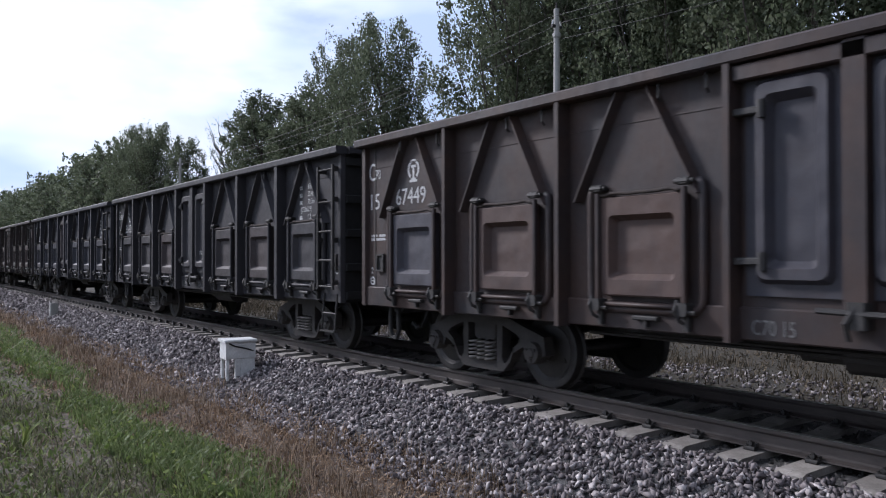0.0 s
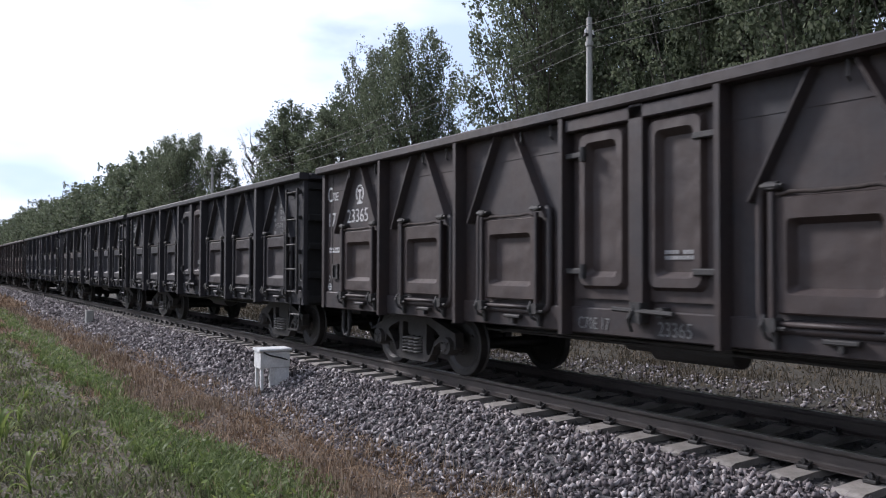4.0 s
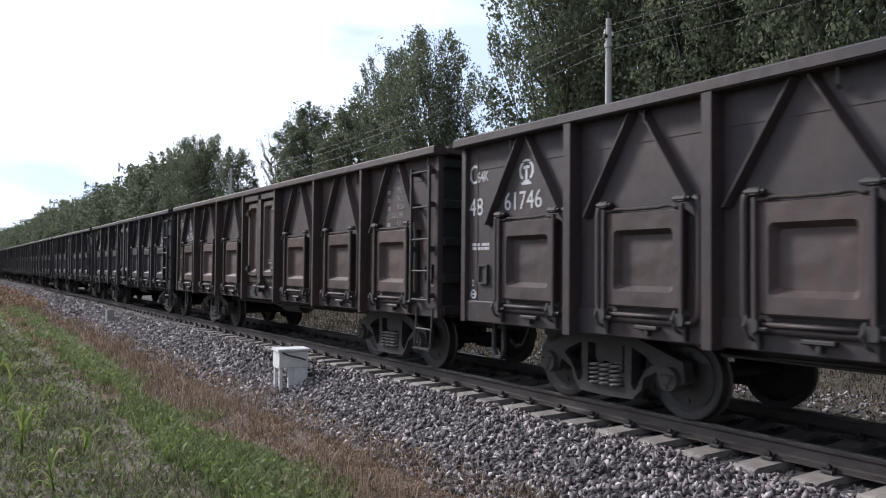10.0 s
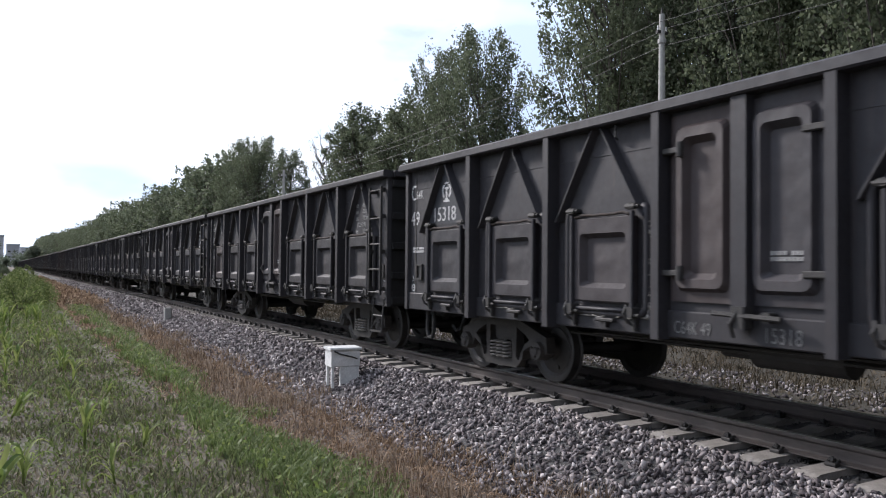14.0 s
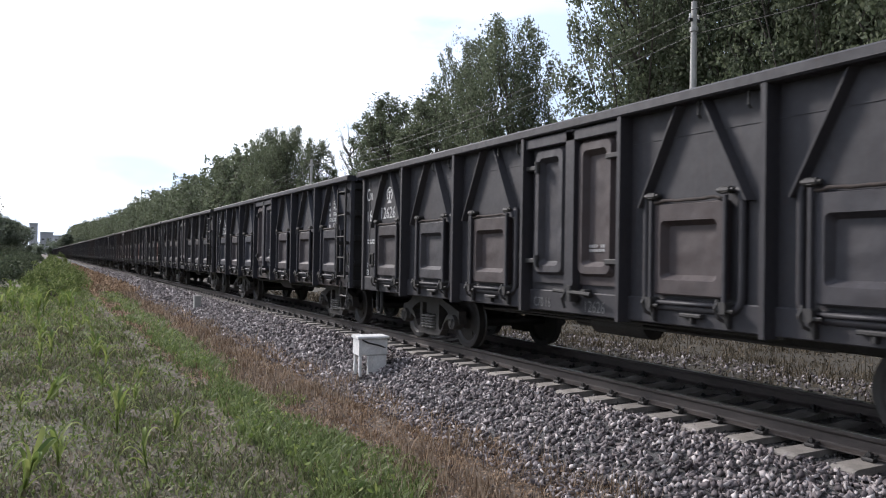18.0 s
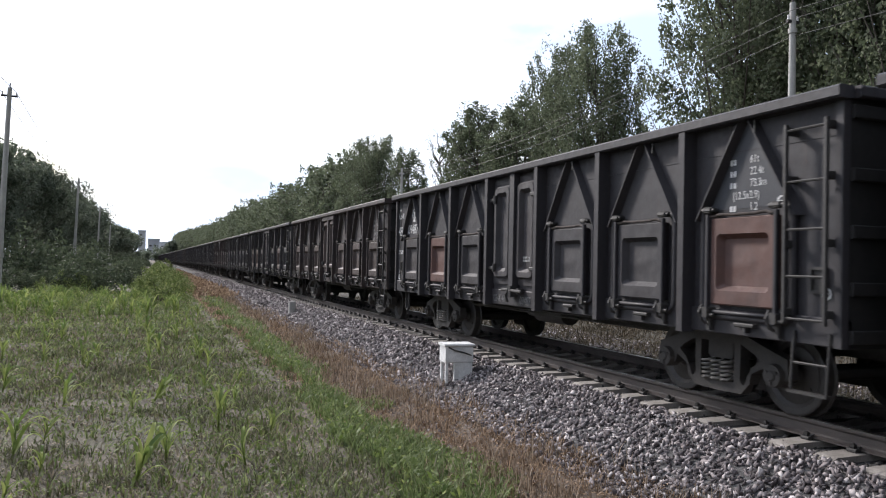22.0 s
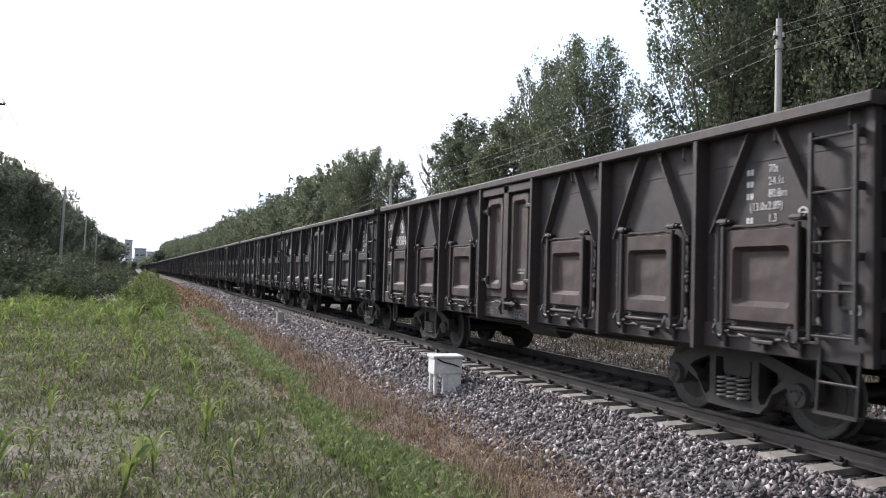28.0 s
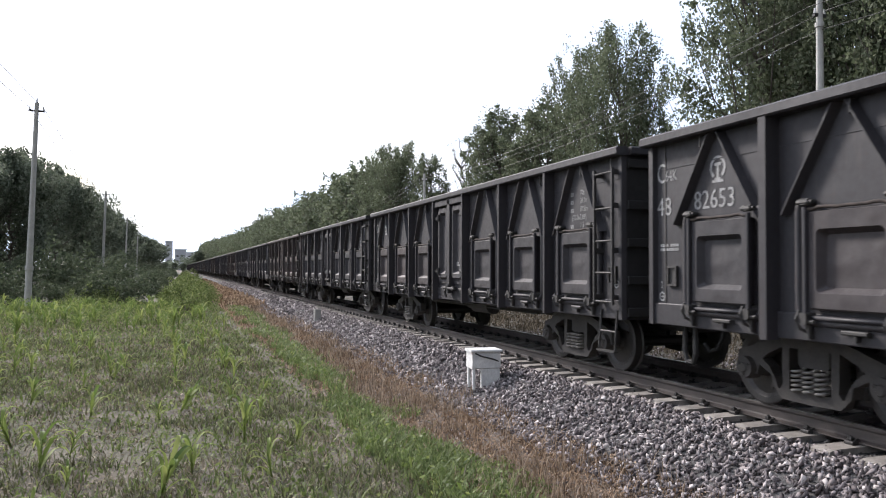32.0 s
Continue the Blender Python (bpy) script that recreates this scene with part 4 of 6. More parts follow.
def wheelset_mesh():
    """Two wheels on an axle, one mesh shared by all."""
    if not WHEELSET:
        s = Solid()
        prof = [(0.0, 0.10), (0.10, 0.10), (0.12, 0.055), (0.30, 0.03), (0.345, 0.06), (0.40, 0.065), (R_WHEEL, 0.06), (R_WHEEL + 0.003, -0.045), (R_WHEEL + 0.028, -0.062), (R_WHEEL + 0.024, -0.075), (0.36, -0.075), (0.33, -0.03), (0.12, -0.05), (0.0, -0.06)]
        s.lathe(prof[::-1], seg=28, at=(0.7535, 0, 0))
        s.lathe([(r, -e) for r, e in prof], seg=28, at=(-0.7535, 0, 0))
        for d in (-1, 1):
            for k in range(2):
                t = math.pi * k + 0.4
                x = d * 0.7535
                s.tube((x + 0.02 * d, 0.23 * math.cos(t), 0.23 * math.sin(t)), (x + 0.055 * d, 0.23 * math.cos(t), 0.23 * math.sin(t)), 0.03, 0.03, 8)
        s.tube((-0.98, 0, 0), (0.98, 0, 0), 0.08, 0.08, 12)
        WHEELSET.append(s.mesh("wheelset", M_WHEEL))
    return WHEELSET[0]


# ---- lettering ----
FACE = Matrix(((0, 0, -1, 0), (-1, 0, 0, 0), (0, 1, 0, 0), (0, 0, 0, 1)))
TEXTS = {}


def text_mesh(words, size):
    key = (words, size)
    if key not in TEXTS:
        cu = bpy.data.curves.new("lettering", "FONT")
        cu.body, cu.size, cu.resolution_u = words, size, 3
        cu.extrude = 0.001
        tmp = bpy.data.objects.new("lettering", cu)
        scene.collection.objects.link(tmp)
        bpy.context.view_layer.update()
        me = bpy.data.meshes.new_from_object(tmp.evaluated_get(bpy.context.evaluated_depsgraph_get()))
        bpy.data.objects.remove(tmp)
        bpy.data.curves.remove(cu)
        me.name = "lettering"
        TEXTS[key] = me
    return TEXTS[key].copy()


def letter(wagon, words, size, y, z, mat, squeeze=0.72, x=None):
    """Stencilled words on the near side; y is where they begin, reading towards the front."""
    me = text_mesh(words, size)
    me.materials.clear()
    me.materials.append(mat)
    me.transform(Matrix.Diagonal((squeeze, 1, 1, 1)))
    ob = part("lettering", me, wagon, Matrix.Translation((x or -SHEET - 0.005, y, z)) @ FACE, "white stencilled lettering")
    return ob


def emblem_mesh():
    """A ring open below over a rail section."""
    s = Solid()
    n = 20
    for k in range(n):
        a0, a1 = math.radians(-55 + 290 * k / n), math.radians(-55 + 290 * (k + 1) / n)
        s.add([(0.095 * math.cos(a0), 0.095 * math.sin(a0), 0), (0.13 * math.cos(a0), 0.13 * math.sin(a0), 0), (0.13 * math.cos(a1), 0.13 * math.sin(a1), 0), (0.095 * math.cos(a1), 0.095 * math.sin(a1), 0)], [(0, 1, 2, 3)])
    for x0, x1, y0, y1 in ((-0.055, 0.055, 0.02, 0.055), (-0.018, 0.018, -0.11, 0.02), (-0.085, 0.085, -0.165, -0.135), (-0.05, 0.05, -0.135, -0.11)):
        s.add([(x0, y0, 0), (x1, y0, 0), (x1, y1, 0), (x0, y1, 0)], [(0, 1, 2, 3)])
    return s


def bars_mesh(rows):
    """Small writing too fine to read, as plain bars: rows of (x0, x1, y0, y1)."""
    s = Solid()
    for x0, x1, y0, y1 in rows:
        s.add([(x0, y0, 0), (x1, y0, 0), (x1, y1, 0), (x0, y1, 0)], [(0, 1, 2, 3)])
    return s


EMBLEM = {m.name: emblem_mesh().mesh("emblem", m) for m in (M_WHITE, M_FADED)}
DATES = bars_mesh([(0.04 * i, 0.04 * i + 0.03, 0.05 * j, 0.05 * j + 0.035) for i in range(9) for j in range(2) if (i, j) != (4, 1)])
LOADS = bars_mesh([(0.0 + 0.05 * i, 0.035 + 0.05 * i, -0.12 * j, 0.06 - 0.12 * j) for i in range(2) for j in (0, 1, 2, 4)])
DOT = Solid()
for k in range(10):
    a0, a1 = 2 * math.pi * k / 10, 2 * math.pi * (k + 1) / 10
    DOT.add([(0.04 * math.cos(a0), 0.04 * math.sin(a0), 0), (0.06 * math.cos(a0), 0.06 * math.sin(a0), 0), (0.06 * math.cos(a1), 0.06 * math.sin(a1), 0), (0.04 * math.cos(a1), 0.04 * math.sin(a1), 0)], [(0, 1, 2, 3)])
DOT.add([(-0.03, -0.008, 0), (0.03, -0.008, 0), (0.03, 0.008, 0), (-0.03, 0.008, 0)], [(0, 1, 2, 3)])
MARKS = {m.name: (DATES.mesh("small_stencil", m), LOADS.mesh("load_stencil", m), DOT.mesh("round_mark", m)) for m in (M_WHITE, M_FADED)}


def letter_wagon(w, length, kind, head, number, load, mat):
    b = bays(length)
    left = b[0]
    letter(w, "C", 0.34, left - 0.10, 2.55, mat, 0.74)
    if len(kind) > 1:
        letter(w, kind[1:], 0.19, left - 0.265, 2.56, mat, 0.74)
    letter(w, head, 0.31, left - 0.10, 2.15, mat, 0.95)
    mids = bay_middles(b)
    mid = gable_middle(mids, 0)
    if number:
        letter(w, number, 0.30, mid + 0.41, 2.18, mat, 0.92)
    part("emblem", EMBLEM[mat.name], w, Matrix.Translation((-SHEET - 0.005, mid, 2.62)) @ FACE, "white railway emblem")
    dates, loads, dot = MARKS[mat.name]
    part("small_stencil", dates, w, Matrix.Translation((-SHEET - 0.005, left - 0.17, 1.72)) @ FACE, "", "stuff")
    part("round_mark", dot, w, Matrix.Translation((-SHEET - 0.005, left - 0.20, 1.17)) @ FACE)
    cy = (b[3] + b[4]) / 2
    part("small_stencil", MARKS[M_FADED.name][0], w, Matrix.Translation((-SHEET - 0.027, cy - (b[3] - b[4]) / 4 + 0.17, 1.56)) @ FACE, "", "stuff")
    letter(w, "2", 0.12, left - 0.17, 1.27, mat)
    m6 = mids[6]
    part("load_stencil", loads, w, Matrix.Translation((-SHEET - 0.005, m6 + 0.26, 2.58)) @ FACE, "", "stuff")
    for k, wd in enumerate(load):
        letter(w, wd, 0.115, m6 - (0.02 if k != 3 else -0.22), 2.585 - 0.12 * k, mat, 0.8)
    part("round_mark", dot, w, Matrix.Translation((-SHEET - 0.005, b[7] + 0.22, 1.30)) @ FACE)
    letter(w, "2", 0.13, b[7] + 0.25, 1.40, mat)
    part("round_mark", dot, w, Matrix.Translation((-SHEET - 0.005, m6 - 0.44, 2.17)) @ FACE)
    if number:
        letter(w, number, 0.19, (b[3] + b[4]) / 2 - 0.22, 0.87, M_WORN, 0.80, -SHEET - 0.040)
        letter(w, kind + " " + head, 0.17, b[3] - 0.14, 0.88, M_WORN, 0.72, -SHEET - 0.040)


# type, length over couplers, tint, first digits, number, white strength
GREY, DARK, BROWN, BLUE = (0.029, 0.030, 0.033), (0.023, 0.023, 0.025), (0.044, 0.032, 0.026), (0.026, 0.030, 0.039)
RUST = (0.056, 0.035, 0.025)
L64, L70 = ("61t", "22.4t", "73.3m", "(12.5x2.9)", "1.2"), ("70t", "24.1t", "80.8m", "(13.0x2.89)", "1.3")
TRAIN = [
    ("C70", "15", "67449", RUST, M_WHITE), ("C62BK", "14", "31621", GREY, M_WHITE), ("C64K", "49", "32349", BLUE, M_WHITE), ("C70E", "17", "23365", BROWN, M_WHITE),
    ("C64K", "48", "", DARK, M_FADED), ("C64H", "42", "01534", GREY, M_WHITE), ("C64K", "49", "38546", BLUE, M_WHITE), ("C64K", "48", "61746", BROWN, M_WHITE),
    ("C70E", "17", "44256", RUST, M_FADED), ("C62BK", "46", "60701", DARK, M_WHITE), ("C64K", "49", "15318", GREY, M_WHITE), ("C64K", "49", "", DARK, M_FADED),
    ("C64K", "49", "20534", GREY, M_WHITE), ("C70", "16", "12626", GREY, M_WHITE), ("C70E", "169", "5220", BLUE, M_WHITE), ("C64K", "48", "19679", GREY, M_WHITE),
    ("C64K", "48", "09487", DARK, M_WHITE), ("C70", "16", "82155", BROWN, M_FADED), ("C70", "16", "61541", DARK, M_WHITE), ("C64K", "48", "", DARK, M_FADED),
    ("C70E", "17", "89584", BROWN, M_WHITE), ("C64K", "48", "88349", DARK, M_WHITE), ("C64K", "48", "82653", DARK, M_FADED), ("C70", "16", "", DARK, M_FADED),
    ("C64K", "48", "", DARK, M_FADED), ("C64K", "49", "", BROWN, M_FADED)]
FAR_WAGONS = 26
REAR_AT_START = 9.55           # y of the first wagon's rear coupler at 0 s
SHORT, LONG = (12.86, 13.44, 1.75, 8.70), (13.36, 13.976, 1.83, 9.21)
SLACK = {1: -0.12, 2: -0.08, 6: -0.12, 12: -0.07, 7: -0.06, 9: -0.08, 11: 0.08, 16: -0.14, 17: 0.04, 22: -0.05, 23: 0.08}
SHIFT = {SHORT: 0.03, LONG: -0.09}      # slack taken up in the couplers


def travelled(t):
    """Metres run since 0 s: the train slows a little."""
    u = t / 32.0
    return 9.628 * t - 4.04 * u * u - 3.99 * u * u * u


def tint(thing, colour, jitter):
    for ob in (thing, *thing.children_recursive):
        k = 1 + jitter * (RNG.random() - 0.5)
        ob.color = (colour[0] * k, colour[1] * k, colour[2] * k, 1)


RUSTY = {0: ((1, (0.082, 0.052, 0.038)), (2, (0.078, 0.050, 0.037)), (0, (0.055, 0.064, 0.078))), 16: ((1, (0.095, 0.047, 0.034)), (5, (0.09, 0.047, 0.035))), 7: ((3, (0.088, 0.062, 0.050)), (4, (0.066, 0.048, 0.040)), (5, (0.088, 0.062, 0.050))), 8: ((1, (0.085, 0.058, 0.045)), (2, (0.082, 0.056, 0.045))), 18: ((0, (0.075, 0.053, 0.041)), (1, (0.082, 0.055, 0.040)), (4, (0.07, 0.05, 0.04)))}


# bays whose gable was painted over for the lettering: 0 at the rear, 6 at the front
REPAINTED = {3: (6,), 5: (6,), 7: (6,), 9: (0, 6), 10: (0,), 12: (0,), 16: (6,), 19: (6,)}


def foam_mesh(seed, r):
    """A lumpy bead of sealing foam round a drop door."""
    rng = np.random.default_rng(seed)
    a, pts = 0.64, []
    for k in range(41):
        pts.append((-a, 0.98 + 1.1 * k / 40))
    s = Solid()
    for sd in (-1, 1):
        s.path([(-SHEET - 0.03 + rng.normal(0, 0.006), sd * (a + rng.normal(0, 0.009)), z) for _, z in pts], r, 6)
        for k in range(16):
            z = rng.uniform(0.98, 2.08)
            s.tube((-SHEET - 0.035, sd * (a + rng.normal(0, 0.012)), z), (-SHEET - 0.035, sd * (a + rng.normal(0, 0.012)), z + rng.uniform(0.02, 0.06)), r * rng.uniform(1.1, 1.9), r * 0.8, 7)
    s.path([(-SHEET - 0.045 + rng.normal(0, 0.008), -a + 2 * a * k / 24, 0.985 + rng.normal(0, 0.010)) for k in range(25)], r, 6)
    return s.mesh("sealing_foam", M_FOAM, True)


LABELS = {RUST: "rust-brown weathered steel gondola wagon on the track", GREY: "grey weathered steel gondola wagon with coal dust", DARK: "dark grey sooty steel gondola wagon on the track", BROWN: "brownish rust-stained steel gondola wagon on the track", BLUE: "blue-grey newly painted steel gondola wagon on the track"}


def make_train():
    masters = {}
    for spec in (SHORT, LONG):
        for level in (2, 1, 0):
            masters[spec, level] = tagged(make_wagon(*spec, level), "", "railway wagon", "wagons of the freight train")
    out, used = [], set()
    rear = REAR_AT_START
    order = [(-1, ("C64K", "48", "", GREY, M_FADED))] + list(enumerate(TRAIN)) + [(len(TRAIN) + k, ("C70" if k % 3 == 1 else "C64K", "48", "", (DARK, GREY, BROWN)[k % 3], M_FADED)) for k in range(FAR_WAGONS)]
    spots = []
    for i, row in order:
        spec = LONG if row[0].startswith("C70") else SHORT
        if i == -1:
            spots.append((i, row, spec, rear - LONG[1]))
            continue
        if i > 0:
            rear += spec[1] - {20: 0.1, 21: 0.12, 22: 0.15}.get(i, 0.0)
        spots.append((i, row, spec, rear))
    for i, row, spec, back in spots:
        level = 2 if i < len(TRAIN) else 1 if i < len(TRAIN) + 8 else 0
        key = (spec, level)
        y = back - spec[1] / 2 + SHIFT[spec] + SLACK.get(i, 0.0)
        at = pose(XC, y, 0)
        if key in used:
            w = copy_thing(masters[key], at)
        else:
            w = masters[key]
            w.matrix_basis = at
            used.add(key)
        out.append((i, w, y, spec, row))
    for i, w, y, spec, row in out:
        tagged(w, LABELS[row[3]])
        tint(w, row[3], 0.25)
    foam = {20: foam_mesh(4, 0.017), 10: foam_mesh(5, 0.010), 8: foam_mesh(6, 0.011)}
    for i, w, y, spec, row in out:
        doors = sorted([o for o in w.children if o.name.startswith("drop_door") and not o.name.startswith("drop_doors") and o.matrix_basis.to_euler().z < 1], key=lambda o: -o.matrix_basis.translation.y)
        for k, c in RUSTY.get(i, ()):
            doors[k].color = (*c, 1)
        for o in w.children:
            if i == 0 and o.name.startswith("tall_door"):
                o.color = (0.036, 0.038, 0.046, 1)
            if i in (12, 14, 8) and o.name.startswith("side_sill"):
                o.color = (0.060, 0.043, 0.034, 1)
        if i in foam:
            for o in doors if i == 20 else doors[1:3]:
                tagged(part("sealing_foam", foam[i], o), "white foam bead sealing the door")
        for end in REPAINTED.get(i, ()):
            mid = gable_middle(bay_middles(bays(spec[0])), end)
            plate = Solid().prism([(mid - 0.56, 2.13), (mid + 0.56, 2.13), (mid + 0.05, 2.97), (mid - 0.05, 2.97)], "x", -SHEET - 0.003, -SHEET + 0.002)
            part("number_panel", plate.mesh("number_panel", M_FRESH), w, None, "freshly painted dark panel")
        if 0 <= i < len(TRAIN):
            letter_wagon(w, spec[0], row[0], row[1], row[2], L70 if spec is LONG else L64, row[4])
    return out


train = make_train()


# ---- trees ----
def leaf_cloud(centres, radii, per, size, rng, tall=1.2):
    """Many small leaf quads round cluster centres."""
    n = len(centres) * per
    off = rng.normal(size=(n, 3))
    off *= (rng.random(n) ** 0.4 / np.linalg.norm(off, axis=1))[:, None]
    off[:, 2] *= tall
    c = np.repeat(centres, per, axis=0) + off * np.repeat(radii, per)[:, None]
    s = size * rng.uniform(0.6, 1.3, n)
    a = rng.normal(size=(n, 3))
    a /= np.linalg.norm(a, axis=1)[:, None]
    b = np.cross(a, rng.normal(size=(n, 3)))
    b /= np.linalg.norm(b, axis=1)[:, None]
    v = np.stack([c - a * s[:, None], c + b * s[:, None] * 0.6, c + a * s[:, None], c - b * s[:, None] * 0.6], 1)
    return v.reshape(-1, 3)


def make_tree_master(name, height, width, seed, clusters, per, leaf, mat, base=0.18, upright=0.75, tall=1.2, tuft=1.0):
    """Tapered trunk, rising limbs and a crown of leaf clusters with gaps."""
    rng = np.random.default_rng(seed)
    top = new(name)
    s = Solid()
    pts = [Vector((0, 0, 0))]
    for k in range(1, 9):
        pts.append(Vector((rng.normal(0, 0.12), rng.normal(0, 0.12), height * 0.88 * k / 8)))
    for k in range(8):
        s.tube(pts[k], pts[k + 1], 0.20 * (1 - k / 8.6) * height / 14, 0.20 * (1 - (k + 1) / 8.6) * height / 14, 8, False)
    cs, rs = [], []
    limbs = 46
    for k in range(limbs):
        u = (k + rng.random()) / limbs
        h = height * (base + (0.93 - base) * u)
        az = k * 2.4 + rng.normal(0, 0.4)
        r = width * 0.5 * max(0.18, math.sin(math.pi * (0.16 + 0.78 * u)) ** 0.8) * rng.uniform(0.72, 1.12)
        q = pts[min(7, int(h / (height * 0.88) * 8))]
        a = Vector((q.x, q.y, h * 0.93))
        cap = height * (1.0 - 0.34 * rng.random() ** 0.7 * min(1.0, 2 * r / width)) - h
        rise = min(r * upright * rng.uniform(0.7, 1.3), max(0.3, cap))
        e = a + Vector((math.cos(az) * r, math.sin(az) * r, rise))
        m = a.lerp(e, 0.5) - Vector((0, 0, rise * 0.12))
        s.tube(a, m, 0.05, 0.03, 5, False)
        s.tube(m, e, 0.03, 0.012, 5, False)
        for j in range(clusters):
            t = 0.30 + 0.70 * (j + rng.random()) / clusters
            p = a.lerp(e, t)
            cs.append((p.x + rng.normal(0, 0.2), p.y + rng.normal(0, 0.2), p.z + rng.normal(0, 0.25)))
            rs.append(rng.uniform(0.35, 0.8) * tuft * width / 6.5)
    for j in range(int(clusters * 2.5)):
        t = j / (clusters * 2.5)
        cs.append((rng.normal(0, 0.3), rng.normal(0, 0.3), height * (0.72 + 0.27 * t)))
        rs.append(0.75 * tuft * (1 - 0.6 * t) * width / 7)
    v = leaf_cloud(np.array(cs), np.array(rs), per, leaf, rng, tall)
    n = len(v) // 4
    part("trunk", s.mesh("trunk", M_BARK), top)
    part("crown", big_mesh("crown", v, np.arange(n * 4).reshape(-1, 4), mat), top, None, "", "stuff")
    return top


def make_poplar(name, height, width, seed, plumes, tufts, per, leaf, base=0.12, tuft=1.0, bare=0.0):
    """A poplar: steep limbs that each carry a plume of leaves, pointed at its tip."""
    rng = np.random.default_rng(seed)
    top = new(name)
    s = Solid()
    pts = [Vector((0, 0, 0))]
    for k in range(1, 9):
        pts.append(Vector((rng.normal(0, 0.10), rng.normal(0, 0.10), height * 0.90 * k / 8)))
    for k in range(8):
        s.tube(pts[k], pts[k + 1], 0.21 * (1 - k / 8.6) * height / 14, 0.21 * (1 - (k + 1) / 8.6) * height / 14, 8, False)
    cs, ds = [], []
    for k in range(plumes):
        v = base + 0.06 + (0.94 - base) * ((k + rng.random()) / plumes) ** 0.8
        reach = 0.82 + 0.18 * min(1.0, (v - base) / 0.35) if v < 0.66 else math.sqrt(max(0.02, 1 - ((v - 0.66) / 0.365) ** 3))
        r = width / 2 * reach * (rng.uniform(0.80, 1.10) if k % 3 else rng.uniform(0.2, 0.75))
        az = k * 2.4 + rng.normal(0, 0.35)
        tip = Vector((math.cos(az) * r, math.sin(az) * r, height * v * rng.uniform(0.97, 1.03)))
        foot_z = max(height * base * 0.8, tip.z - max(1.2, r * rng.uniform(1.3, 2.2)))
        q = pts[min(7, int(foot_z / (height * 0.90) * 8))]
        foot = Vector((q.x, q.y, foot_z))
        mid = foot.lerp(tip, 0.5) + Vector((math.cos(az) * r * 0.10, math.sin(az) * r * 0.10, -0.2))
        s.tube(foot, mid, 0.055, 0.03, 5, False)
        s.tube(mid, tip, 0.03, 0.008, 5, False)
        m, e, f = np.array(mid), np.array(tip), np.array(foot)
        # tufts of leaves along the limb, smaller towards its tip
        for j in range(tufts):
            t = 0.34 + 0.68 * (j + rng.random()) / tufts
            if rng.random() < bare:
                continue
            c = f + (m - f) * (2 * t) if t < 0.5 else m + (e - m) * (2 * t - 1)
            rad = (0.30 + 0.75 * max(0.0, 1.0 - t)) * tuft * width / 7
            c = c + rng.normal(size=3) * rad * 0.8
            n = int(per * rng.uniform(0.6, 1.3))
            off = rng.normal(size=(n, 3))
            off *= (rng.random(n) ** 0.45 / np.linalg.norm(off, axis=1))[:, None]
            off[:, 2] *= 1.55
            cs.append(c + off * rad)
            # leaves hang along their twig, turned every way
            ds.append(np.array((tip - foot).normalized())[None] * 0.6 + rng.normal(size=(n, 3)) * 0.7)
        # a few bare side twigs
        for j in range(3):
            p = foot.lerp(tip, rng.uniform(0.5, 0.95))
            s.tube(p, p + Vector((math.cos(az + rng.normal(0, 1)) * 0.35, math.sin(az + rng.normal(0, 1)) * 0.35, rng.uniform(0.5, 1.0))), 0.010, 0.004, 3, False)
    c, d = np.concatenate(cs), np.concatenate(ds)
    n = len(c)
    d /= np.linalg.norm(d, axis=1)[:, None]
    side = np.cross(d, rng.normal(size=(n, 3)))
    side /= np.linalg.norm(side, axis=1)[:, None]
    size = (leaf * rng.uniform(0.6, 1.4, n))[:, None]
    v = np.stack([c - d * size, c + side * size * 0.62, c + d * size, c - side * size * 0.62], 1).reshape(-1, 3)
    part("trunk", s.mesh("trunk", M_BARK), top)
    part("crown", big_mesh("crown", v, np.arange(n * 4).reshape(-1, 4), M_LEAF), top, None, "", "stuff")
    return top


